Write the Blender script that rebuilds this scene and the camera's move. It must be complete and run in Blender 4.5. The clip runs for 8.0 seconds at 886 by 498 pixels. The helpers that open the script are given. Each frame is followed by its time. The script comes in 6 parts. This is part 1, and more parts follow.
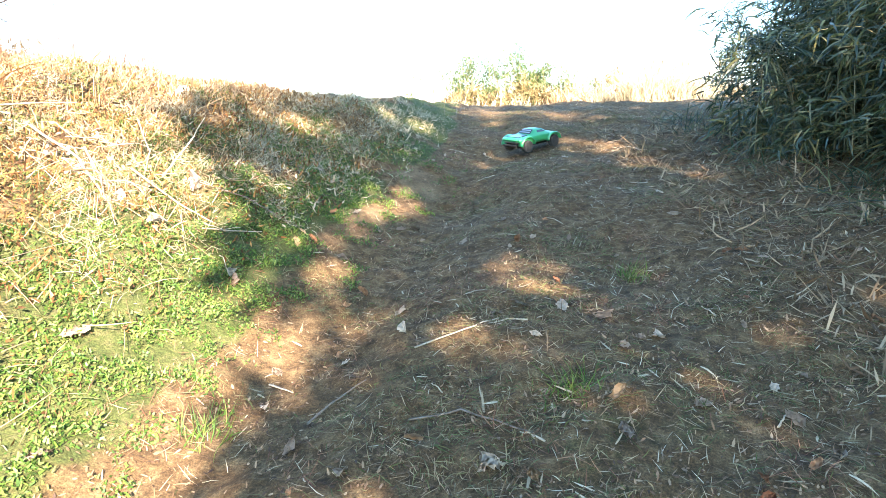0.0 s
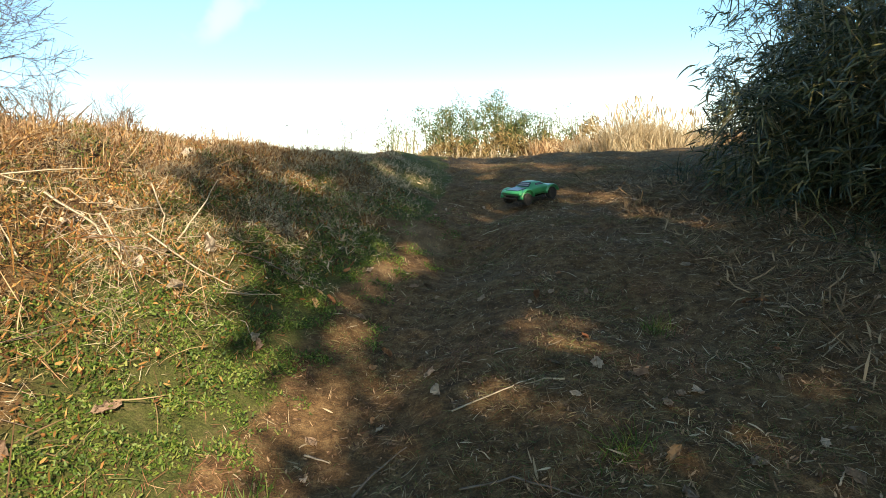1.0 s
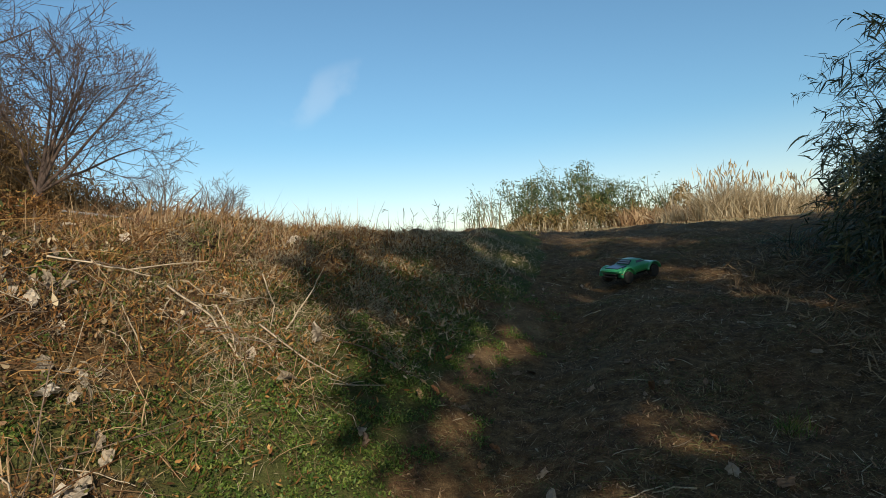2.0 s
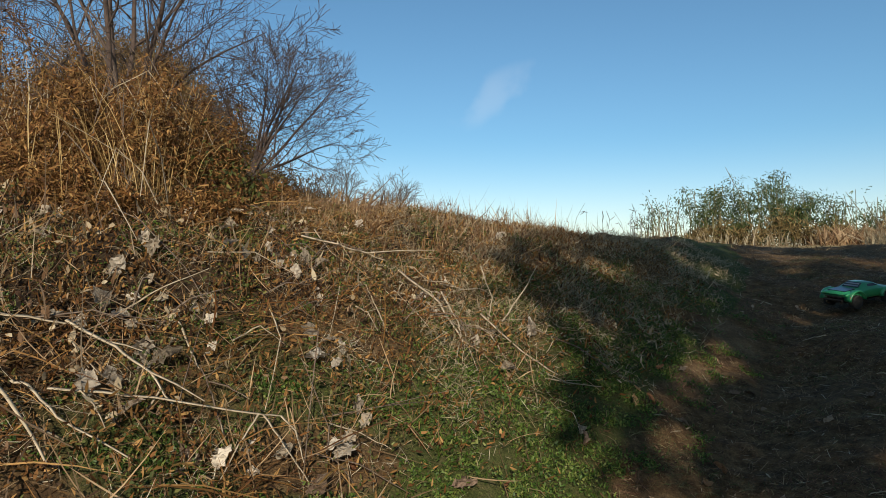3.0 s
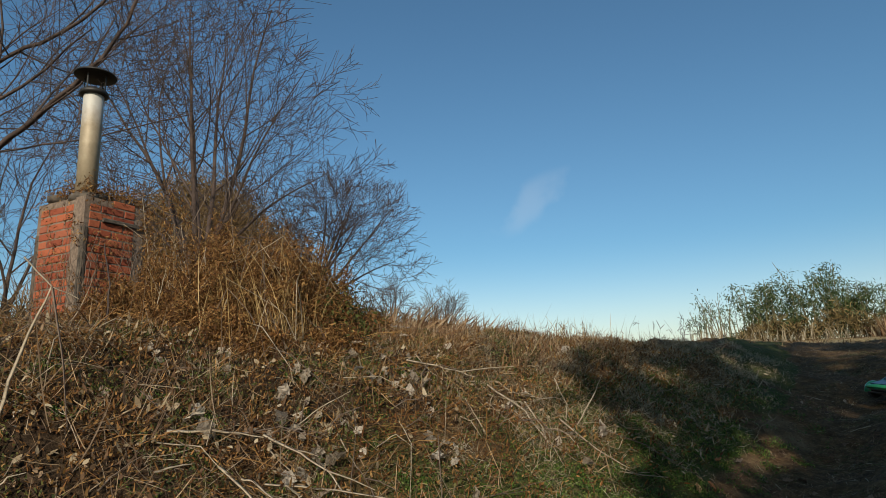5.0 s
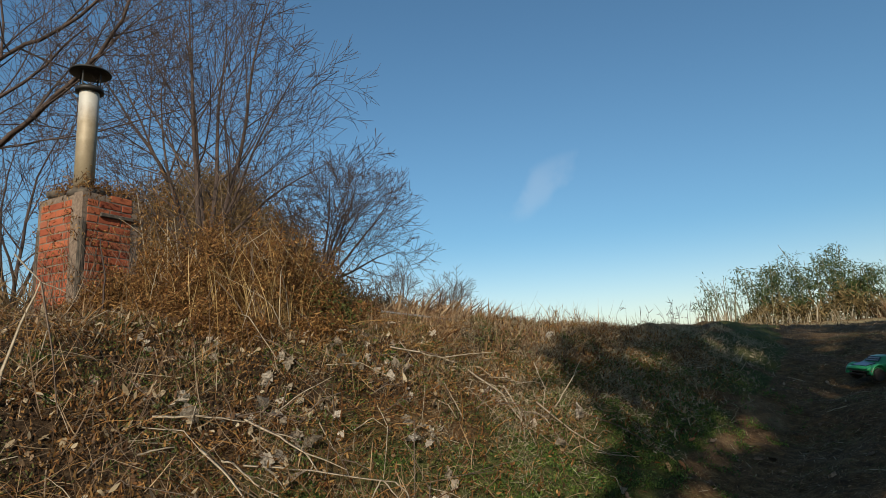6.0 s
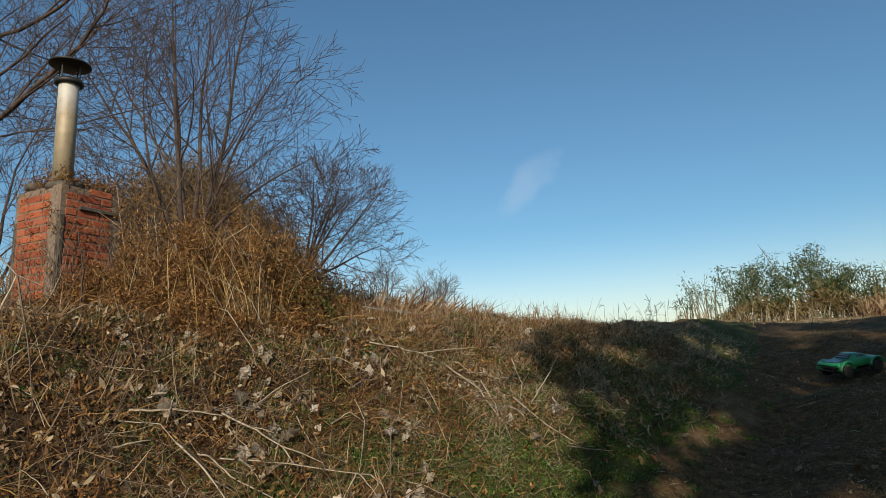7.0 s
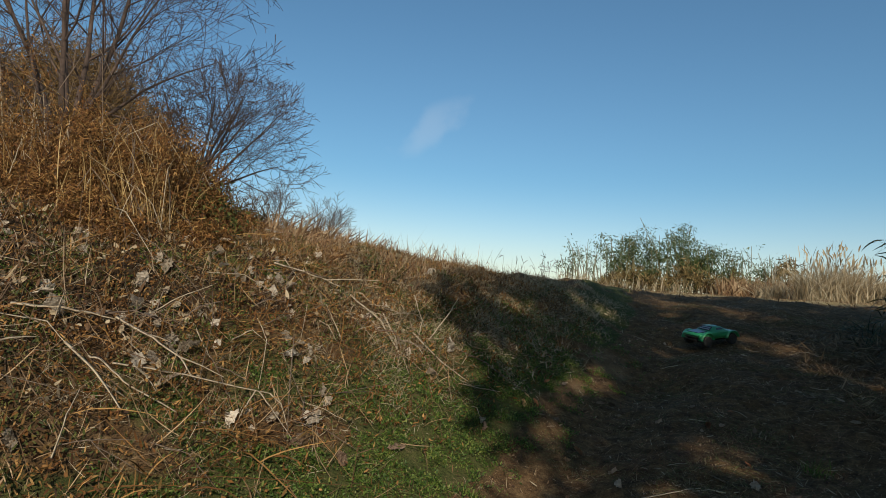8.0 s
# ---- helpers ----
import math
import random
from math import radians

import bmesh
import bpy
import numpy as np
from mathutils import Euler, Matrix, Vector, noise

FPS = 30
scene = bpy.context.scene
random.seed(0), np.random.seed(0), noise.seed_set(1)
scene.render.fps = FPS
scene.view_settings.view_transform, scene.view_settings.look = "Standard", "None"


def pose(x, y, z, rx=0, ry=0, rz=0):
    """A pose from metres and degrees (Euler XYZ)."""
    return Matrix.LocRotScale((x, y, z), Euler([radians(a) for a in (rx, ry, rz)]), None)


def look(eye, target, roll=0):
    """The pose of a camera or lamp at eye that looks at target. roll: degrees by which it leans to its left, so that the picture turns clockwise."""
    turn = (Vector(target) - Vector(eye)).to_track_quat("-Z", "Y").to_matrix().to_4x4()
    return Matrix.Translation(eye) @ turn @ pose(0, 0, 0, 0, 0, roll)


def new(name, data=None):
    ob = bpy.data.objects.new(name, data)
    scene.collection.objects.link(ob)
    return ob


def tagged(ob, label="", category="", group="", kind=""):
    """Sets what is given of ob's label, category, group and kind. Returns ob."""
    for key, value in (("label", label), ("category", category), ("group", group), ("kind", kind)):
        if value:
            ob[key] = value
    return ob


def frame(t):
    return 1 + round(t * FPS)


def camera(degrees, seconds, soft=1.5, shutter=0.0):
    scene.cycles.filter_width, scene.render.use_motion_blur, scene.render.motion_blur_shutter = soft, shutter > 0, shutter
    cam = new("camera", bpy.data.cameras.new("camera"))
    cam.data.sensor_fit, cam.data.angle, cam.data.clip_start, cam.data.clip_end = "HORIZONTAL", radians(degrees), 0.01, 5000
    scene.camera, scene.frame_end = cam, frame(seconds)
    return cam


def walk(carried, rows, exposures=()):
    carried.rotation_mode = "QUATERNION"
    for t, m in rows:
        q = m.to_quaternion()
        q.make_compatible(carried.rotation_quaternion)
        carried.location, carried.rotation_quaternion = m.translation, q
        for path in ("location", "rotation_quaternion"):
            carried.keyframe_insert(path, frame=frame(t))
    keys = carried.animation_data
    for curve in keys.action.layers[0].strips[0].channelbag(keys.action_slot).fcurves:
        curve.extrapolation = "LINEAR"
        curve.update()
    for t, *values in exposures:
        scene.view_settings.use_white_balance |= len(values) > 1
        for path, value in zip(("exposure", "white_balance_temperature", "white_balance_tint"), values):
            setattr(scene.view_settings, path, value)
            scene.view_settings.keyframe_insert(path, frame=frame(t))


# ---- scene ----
cam = camera(70.2, 8.0, soft=0.65)
PATH = [
    (0, (0.059, 0.023, 1.118), (-0.015, 1.995, 0.788), -1.89),
    (0.5, (-0.118, 0.007, 1.156), (-0.051, 1.998, 0.975), -3.25),
    (1, (-0.130, 0.033, 1.167), (-0.130, 2.025, 0.987), -3.05),
    (1.2, (-0.073, 0.044, 1.175), (-0.093, 2.041, 1.063), -4.18),
    (2.3, (-0.322, 0.088, 1.261), (-0.767, 2.036, 1.349), -2.99),
    (2.5, (-0.396, 0.060, 1.250), (-0.989, 1.967, 1.355), -1.95),
    (3, (-0.484, -0.035, 1.241), (-1.223, 1.822, 1.320), 0.54),
    (3.3, (-0.454, -0.226, 1.241), (-1.266, 1.590, 1.444), -1.96),
    (3.5, (-0.470, -0.317, 1.213), (-1.237, 1.525, 1.355), -4.05),
    (4, (-0.482, -0.562, 1.258), (-1.224, 1.260, 1.614), -2.86),
    (4.5, (-0.465, -0.760, 1.267), (-1.196, 1.061, 1.651), 0.13),
    (4.7, (-0.451, -0.787, 1.267), (-1.249, 1.002, 1.671), -0.12),
    (5.8, (-0.162, -0.840, 1.252), (-1.011, 0.919, 1.680), -4.48),
    (6, (-0.167, -0.839, 1.256), (-1.044, 0.918, 1.637), -2.75),
    (6.5, (-0.150, -0.833, 1.264), (-1.017, 0.924, 1.664), -3.46),
    (7, (-0.118, -0.857, 1.247), (-0.954, 0.922, 1.615), -2.53),
    (7.5, (-0.176, -0.894, 1.258), (-0.880, 0.937, 1.649), -1.53),
    (8, (-0.241, -0.910, 1.231), (-0.770, 1.010, 1.409), 3.95),
]
EXPOSURES = [(0.0, 3.68, 6600, 14), (0.2, 2.55, 7100, 11), (0.5, 1.78, 7600, 7), (1.0, 1.72, 8100, 12), (1.2, 1.58, 8000, 13), (2.3, 0.35, 6900, 10), (3.0, 0.38, 6800, 10), (3.5, 0.32, 6800, 10), (4.0, 0.3, 6800, 10), (4.5, 0.08, 6700, 9), (6.5, 0.2, 6800, 10), (7.5, 0.16, 6800, 10), (8.0, 0.14, 6800, 10)]
walk(cam, [(t, look(eye, target, roll)) for t, eye, target, roll in PATH], EXPOSURES)

# ---- sky and sun ----
SUN_AZ, SUN_EL = radians(159.6), radians(27)
SUN_DIR = Vector((math.sin(SUN_AZ) * math.cos(SUN_EL), math.cos(SUN_AZ) * math.cos(SUN_EL), math.sin(SUN_EL)))
world = bpy.data.worlds.new("sky")
scene.world = world
world.use_nodes = True
wn, wl = world.node_tree.nodes, world.node_tree.links
sky = wn.new("ShaderNodeTexSky")
sky.sky_type, sky.sun_disc = "NISHITA", False
sky.sun_elevation, sky.sun_rotation = SUN_EL, SUN_AZ
sky.air_density, sky.dust_density, sky.ozone_density = 1.0, 1.3, 1.5
wn["Background"].inputs["Strength"].default_value = 0.0945


def wisp(centre, across, width, length):
    """A mask on the sky's directions: a thin cloud round one direction, along one slant."""
    c = Vector(centre).normalized()
    u = (Vector(across) - c * Vector(across).dot(c)).normalized()
    v = c.cross(u)
    geo = wn.new("ShaderNodeTexCoord")
    noise_node = wn.new("ShaderNodeTexNoise")
    noise_node.inputs["Scale"].default_value, noise_node.inputs["Detail"].default_value = 14.0, 6.0
    wl.new(geo.outputs["Generated"], noise_node.inputs["Vector"])
    total = None
    for axis, size in ((u, length), (v, width)):
        dot = wn.new("ShaderNodeVectorMath")
        dot.operation = "DOT_PRODUCT"
        dot.inputs[1].default_value = axis
        wl.new(geo.outputs["Generated"], dot.inputs[0])
        scaled = wn.new("ShaderNodeMath")
        scaled.operation = "DIVIDE"
        scaled.inputs[1].default_value = size
        wl.new(dot.outputs["Value"], scaled.inputs[0])
        wobble = wn.new("ShaderNodeMath")
        wobble.operation = "MULTIPLY_ADD"
        wobble.inputs[1].default_value, wobble.inputs[2].default_value = 1.6, -0.8
        wl.new(noise_node.outputs["Fac"], wobble.inputs[0])
        moved = wn.new("ShaderNodeMath")
        wl.new(scaled.outputs[0], moved.inputs[0])
        wl.new(wobble.outputs[0], moved.inputs[1])
        square = wn.new("ShaderNodeMath")
        square.operation = "POWER"
        square.inputs[1].default_value = 2.0
        bare = wn.new("ShaderNodeMath")
        bare.operation = "ABSOLUTE"
        wl.new(moved.outputs[0], bare.inputs[0])
        wl.new(bare.outputs[0], square.inputs[0])
        if total is None:
            total = square
        else:
            add = wn.new("ShaderNodeMath")
            wl.new(total.outputs[0], add.inputs[0])
            wl.new(square.outputs[0], add.inputs[1])
            total = add
    fall = wn.new("ShaderNodeMapRange")
    fall.interpolation_type = "SMOOTHSTEP"
    fall.inputs["From Min"].default_value, fall.inputs["From Max"].default_value = 1.0, 0.0
    wl.new(total.outputs[0], fall.inputs["Value"])
    return fall.outputs["Result"]


mix = wn.new("ShaderNodeMix")
mix.data_type = "RGBA"
strength = wn.new("ShaderNodeMath")
strength.operation = "MULTIPLY"
strength.inputs[1].default_value = 0.13
wl.new(wisp((-0.29, 0.918, 0.272), (0.092, 0.007, 0.076), 0.034, 0.075), strength.inputs[0])
wl.new(strength.outputs[0], mix.inputs["Factor"])
tint = wn.new("ShaderNodeMix")
tint.data_type, tint.blend_type = "RGBA", "MULTIPLY"
tint.inputs["Factor"].default_value = 1.0
aim = wn.new("ShaderNodeTexCoord")
height = wn.new("ShaderNodeSeparateXYZ")
wl.new(aim.outputs["Generated"], height.inputs[0])
rise = wn.new("ShaderNodeMapRange")
rise.interpolation_type = "SMOOTHSTEP"
rise.inputs["From Min"].default_value, rise.inputs["From Max"].default_value = 0.0, 0.22
wl.new(height.outputs["Z"], rise.inputs["Value"])
hue = wn.new("ShaderNodeMix")
hue.data_type = "RGBA"
hue.inputs["A"].default_value, hue.inputs["B"].default_value = (1.45, 1.35, 1.27, 1), (0.66, 1.01, 1.14, 1)
wl.new(rise.outputs["Result"], hue.inputs["Factor"])
wl.new(hue.outputs["Result"], tint.inputs["B"])
wl.new(sky.outputs["Color"], tint.inputs["A"])
wl.new(tint.outputs["Result"], mix.inputs["A"])
mix.inputs["B"].default_value = (7.5, 7.8, 8.2, 1)
wl.new(mix.outputs["Result"], wn["Background"].inputs["Color"])

sun_data = bpy.data.lights.new("sun", "SUN")
sun_data.energy, sun_data.angle, sun_data.color = 5.0, radians(0.55), (1.0, 0.9, 0.75)
sun = new("sun", sun_data)
sun.matrix_world = look(SUN_DIR * 60, (0, 0, 0))

# ---- materials ----


def shader(name, rough=0.8, metal=0.0):
    m = bpy.data.materials.new(name)
    m.use_nodes = True
    b = m.node_tree.nodes["Principled BSDF"]
    b.inputs["Roughness"].default_value, b.inputs["Metallic"].default_value = rough, metal
    return m, m.node_tree.nodes, m.node_tree.links, b


def ramp(nodes, colours):
    r = nodes.new("ShaderNodeValToRGB")
    e = r.color_ramp.elements
    while len(e) < len(colours):
        e.new(0.5)
    for i, c in enumerate(colours):
        e[i].position = i / max(1, len(colours) - 1)
        e[i].color = (*c, 1)
    return r


def noise_tex(nodes, links, scale, detail=4.0, rough=0.6, coords="Object"):
    tc = nodes.new("ShaderNodeTexCoord")
    n = nodes.new("ShaderNodeTexNoise")
    n.inputs["Scale"].default_value, n.inputs["Detail"].default_value = scale, detail
    n.inputs["Roughness"].default_value = rough
    links.new(tc.outputs[coords], n.inputs["Vector"])
    return n


def bumped(nodes, links, b, height, strength, distance):
    bump = nodes.new("ShaderNodeBump")
    bump.inputs["Strength"].default_value, bump.inputs["Distance"].default_value = strength, distance
    links.new(height, bump.inputs["Height"])
    links.new(bump.outputs["Normal"], b.inputs["Normal"])


TONE = 0.7  # one scale for all the natural base colours


def toned(colours):
    return [tuple(TONE * v for v in c) for c in colours]


def blade_mat(name, colours, rough=0.7, through_light=0.25, gloss=0.3, per="island"):
    """Leaves, blades, straw: a colour of its own for each piece, and fine streaks."""
    m, n, l, b = shader(name, rough)
    b.inputs["Specular IOR Level"].default_value = gloss
    if per == "island":
        src = n.new("ShaderNodeNewGeometry").outputs["Random Per Island"]
    else:
        src = n.new("ShaderNodeObjectInfo").outputs["Random"]
    r = ramp(n, toned(colours))
    l.new(src, r.inputs["Fac"])
    spots = noise_tex(n, l, 55.0, 3.0)
    mul = n.new("ShaderNodeMix")
    mul.data_type, mul.blend_type = "RGBA", "MULTIPLY"
    mul.inputs["Factor"].default_value = 0.6
    dark = ramp(n, [(0.45, 0.42, 0.38), (1.2, 1.2, 1.2)])
    l.new(spots.outputs["Fac"], dark.inputs["Fac"])
    l.new(r.outputs["Color"], mul.inputs["A"])
    l.new(dark.outputs["Color"], mul.inputs["B"])
    l.new(mul.outputs["Result"], b.inputs["Base Color"])
    if through_light > 0:
        t = n.new("ShaderNodeBsdfTranslucent")
        l.new(mul.outputs["Result"], t.inputs["Color"])
        s = n.new("ShaderNodeMixShader")
        s.inputs["Fac"].default_value = through_light
        l.new(b.outputs[0], s.inputs[1])
        l.new(t.outputs[0], s.inputs[2])
        l.new(s.outputs[0], n["Material Output"].inputs["Surface"])
    return m


def grain_mat(name, colours, scale, rough=0.8, bump=0.4, depth=0.01, metal=0.0, stretch=(1, 1, 1), fine=6.0):
    m, n, l, b = shader(name, rough, metal)
    tc = n.new("ShaderNodeTexCoord")
    mp = n.new("ShaderNodeMapping")
    mp.inputs["Scale"].default_value = stretch
    l.new(tc.outputs["Object"], mp.inputs["Vector"])
    a = n.new("ShaderNodeTexNoise")
    a.inputs["Scale"].default_value, a.inputs["Detail"].default_value, a.inputs["Roughness"].default_value = scale, fine, 0.65
    l.new(mp.outputs["Vector"], a.inputs["Vector"])
    r = ramp(n, toned(colours))
    r.color_ramp.elements[0].position, r.color_ramp.elements[-1].position = 0.28, 0.72
    l.new(a.outputs["Fac"], r.inputs["Fac"])
    l.new(r.outputs["Color"], b.inputs["Base Color"])
    bumped(n, l, b, a.outputs["Fac"], bump, depth)
    return m


def ground_mat():
    m, n, l, b = shader("soil_and_turf", 0.95)
    b.inputs["Specular IOR Level"].default_value = 0.15

    def layer(base, colours, scale, name, detail=8.0):
        tex = noise_tex(n, l, scale, detail, 0.7)
        r = ramp(n, toned(colours))
        r.color_ramp.elements[0].position, r.color_ramp.elements[-1].position = 0.3, 0.7
        l.new(tex.outputs["Fac"], r.inputs["Fac"])
        if base is None:
            return r.outputs["Color"]
        at = n.new("ShaderNodeAttribute")
        at.attribute_name = name
        edge = noise_tex(n, l, 7.0, 6.0, 0.7)
        add = n.new("ShaderNodeMath")
        add.operation = "MULTIPLY_ADD"
        add.inputs[1].default_value, add.inputs[2].default_value = 0.9, -0.45
        l.new(edge.outputs["Fac"], add.inputs[0])
        both = n.new("ShaderNodeMath")
        both.use_clamp = True
        l.new(at.outputs["Fac"], both.inputs[0])
        l.new(add.outputs[0], both.inputs[1])
        soft = n.new("ShaderNodeMapRange")
        soft.interpolation_type = "SMOOTHSTEP"
        soft.inputs["From Min"].default_value, soft.inputs["From Max"].default_value = 0.3, 0.7
        l.new(both.outputs[0], soft.inputs["Value"])
        mx = n.new("ShaderNodeMix")
        mx.data_type = "RGBA"
        l.new(soft.outputs["Result"], mx.inputs["Factor"])
        l.new(base, mx.inputs["A"])
        l.new(r.outputs["Color"], mx.inputs["B"])
        return mx.outputs["Result"]

    c = layer(None, [(0.05, 0.028, 0.0135), (0.13, 0.078, 0.037), (0.25, 0.168, 0.085)], 17.0, "")
    c = layer(c, [(0.04, 0.055, 0.015), (0.075, 0.085, 0.025), (0.13, 0.11, 0.05)], 22.0, "green")
    c = layer(c, [(0.02, 0.012, 0.007), (0.05, 0.031, 0.017), (0.11, 0.072, 0.04)], 18.0, "litter")
    c = layer(c, [(0.12, 0.074, 0.04), (0.2, 0.13, 0.07), (0.29, 0.2, 0.115)], 9.0, "clay")
    c = layer(c, [(0.24, 0.17, 0.075), (0.34, 0.26, 0.13), (0.42, 0.34, 0.2)], 3.0, "straw")
    speck = noise_tex(n, l, 140.0, 5.0, 0.8)
    shade = ramp(n, [(0.35, 0.35, 0.35), (1.0, 1.0, 1.0), (1.9, 1.85, 1.8)])
    shade.color_ramp.elements[0].position, shade.color_ramp.elements[-1].position = 0.32, 0.7
    l.new(speck.outputs["Fac"], shade.inputs["Fac"])
    grit = n.new("ShaderNodeMix")
    grit.data_type, grit.blend_type = "RGBA", "MULTIPLY"
    grit.inputs["Factor"].default_value = 0.85
    l.new(c, grit.inputs["A"])
    l.new(shade.outputs["Color"], grit.inputs["B"])
    l.new(grit.outputs["Result"], b.inputs["Base Color"])
    fine = noise_tex(n, l, 60.0, 8.0, 0.75)
    bumped(n, l, b, fine.outputs["Fac"], 0.9, 0.02)
    return m


M = {
    "ground": ground_mat(),
    "clover": blade_mat("ground_cover_leaf", [(0.035, 0.085, 0.013), (0.075, 0.15, 0.022), (0.14, 0.22, 0.038), (0.27, 0.3, 0.08)], 0.55, 0.35),
    "moss": blade_mat("mossy_green_leaf", [(0.03, 0.046, 0.01), (0.06, 0.08, 0.016), (0.11, 0.122, 0.026), (0.19, 0.175, 0.05)], 0.75, 0.2),
    "grass": blade_mat("short_grass", [(0.07, 0.10, 0.025), (0.13, 0.145, 0.05), (0.24, 0.2, 0.1), (0.36, 0.29, 0.16)], 0.7, 0.3),
    "straw": blade_mat("dry_straw", [(0.105, 0.058, 0.028), (0.195, 0.12, 0.06), (0.32, 0.21, 0.115), (0.52, 0.37, 0.22)], 0.75, 0.15),
    "sheath": blade_mat("pale_bamboo_sheath", [(0.309, 0.23, 0.138), (0.433, 0.336, 0.215), (0.536, 0.442, 0.301)], 0.7, 0.1),
    "gold": blade_mat("golden_dry_grass", [(0.22, 0.13, 0.046), (0.38, 0.245, 0.09), (0.56, 0.385, 0.16), (0.7, 0.53, 0.27)], 0.7, 0.25),
    "weed": blade_mat("dry_weed_stem", [(0.095, 0.047, 0.02), (0.2, 0.108, 0.04), (0.33, 0.19, 0.07), (0.5, 0.32, 0.13)], 0.75, 0.2),
    "rust": blade_mat("rust_brown_dry_fern", [(0.14, 0.072, 0.038), (0.27, 0.15, 0.078), (0.43, 0.275, 0.15), (0.6, 0.45, 0.285)], 0.8, 0.2),
    "vine": blade_mat("withered_vine_leaf", [(0.042, 0.018, 0.007), (0.155, 0.064, 0.018), (0.25, 0.108, 0.03), (0.16, 0.095, 0.026), (0.35, 0.175, 0.056), (0.52, 0.31, 0.115)], 0.8, 0.2),
    "dead": blade_mat("dead_leaf_litter", [(0.056, 0.028, 0.015), (0.13, 0.069, 0.035), (0.224, 0.129, 0.07), (0.429, 0.294, 0.18)], 0.75, 0.15),
    "grey_stem": blade_mat("grey_dead_stem", [(0.07, 0.042, 0.024), (0.14, 0.088, 0.052), (0.24, 0.165, 0.105), (0.44, 0.35, 0.25)], 0.8, 0.05),
    "tan_leaf": blade_mat("tan_undergrowth_leaf", [(0.07, 0.055, 0.02), (0.16, 0.11, 0.04), (0.27, 0.19, 0.08), (0.4, 0.3, 0.14)], 0.75, 0.2),
    "needle": blade_mat("red_brown_needle", [(0.1, 0.036, 0.018), (0.19, 0.072, 0.036), (0.28, 0.125, 0.065), (0.4, 0.22, 0.12)], 0.8, 0.05),
    "hay": blade_mat("bleached_hay", [(0.28, 0.205, 0.115), (0.42, 0.33, 0.205), (0.53, 0.45, 0.31), (0.62, 0.55, 0.42)], 0.75, 0.25),
    "pale": blade_mat("pale_dead_leaf", [(0.52, 0.44, 0.34), (0.66, 0.57, 0.46), (0.78, 0.69, 0.58), (0.88, 0.8, 0.69)], 0.75, 0.3, per="object"),
    "tan": blade_mat("brown_pink_dead_leaf", [(0.26, 0.17, 0.12), (0.4, 0.28, 0.2), (0.52, 0.39, 0.29), (0.66, 0.54, 0.42)], 0.75, 0.2, per="object"),
    "red_leaf": blade_mat("orange_brown_dead_leaf", [(0.28, 0.09, 0.04), (0.4, 0.2, 0.1), (0.5, 0.35, 0.2)], 0.7, 0.15, per="object"),
    "bamboo": blade_mat("bamboo_leaf", [(0.02, 0.038, 0.02), (0.036, 0.062, 0.03), (0.06, 0.086, 0.036), (0.1, 0.12, 0.042), (0.26, 0.225, 0.09)], 0.45, 0.2, 0.5),
    "bush": blade_mat("sunlit_bamboo_leaf", [(0.028, 0.065, 0.018), (0.055, 0.1, 0.027), (0.1, 0.145, 0.04), (0.2, 0.2, 0.07)], 0.5, 0.25, 0.4),
    "grove": blade_mat("evergreen_leaf", [(0.02, 0.045, 0.015), (0.05, 0.085, 0.03), (0.08, 0.12, 0.04)], 0.5, 0.1, 0.4),
    "scrub": blade_mat("brown_scrub_leaf", [(0.085, 0.055, 0.024), (0.14, 0.092, 0.04), (0.2, 0.128, 0.056), (0.28, 0.17, 0.075)], 0.85, 0.1),
    "stem": grain_mat("pale_dead_stalk", [(0.24, 0.18, 0.12), (0.42, 0.34, 0.235), (0.58, 0.48, 0.36)], 30.0, 0.75, 0.3, 0.003),
    "twig": grain_mat("brown_twig", [(0.08, 0.05, 0.035), (0.17, 0.12, 0.085), (0.27, 0.21, 0.16)], 25.0, 0.85, 0.4, 0.003),
    "bark": grain_mat("grey_brown_bark", [(0.034, 0.02, 0.015), (0.072, 0.046, 0.036), (0.135, 0.09, 0.07)], 9.0, 0.9, 0.5, 0.01, stretch=(1, 1, 0.35)),
    # paler and greyer than the near bark: distance haze put into the colour
    "far_bark": grain_mat("haze_toned_bark", [(0.07, 0.06, 0.054), (0.11, 0.096, 0.087), (0.17, 0.15, 0.135)], 3.0, 0.9, 0.3, 0.01),
    "culm": grain_mat("bamboo_cane", [(0.09, 0.085, 0.032), (0.17, 0.145, 0.06), (0.28, 0.23, 0.11)], 6.0, 0.5, 0.15, 0.002),
    "mortar": grain_mat("grey_mortar", [(0.12, 0.08, 0.055), (0.21, 0.15, 0.11), (0.31, 0.24, 0.185)], 30.0, 0.95, 0.6, 0.006),
    "post": grain_mat("weathered_concrete", [(0.036, 0.029, 0.022), (0.096, 0.076, 0.058), (0.176, 0.144, 0.112)], 14.0, 0.95, 0.6, 0.008),
    "steel": grain_mat("galvanised_steel", [(0.2, 0.19, 0.18), (0.34, 0.34, 0.34), (0.5, 0.5, 0.5)], 12.0, 0.5, 0.15, 0.002, metal=0.8),
    "black": grain_mat("blackened_sheet_steel", [(0.012, 0.011, 0.01), (0.025, 0.023, 0.021), (0.05, 0.045, 0.04)], 16.0, 0.55, 0.2, 0.002, metal=0.3),
    "rubber": grain_mat("black_rubber", [(0.012, 0.012, 0.012), (0.025, 0.024, 0.023), (0.06, 0.05, 0.042)], 40.0, 0.85, 0.4, 0.003),
}


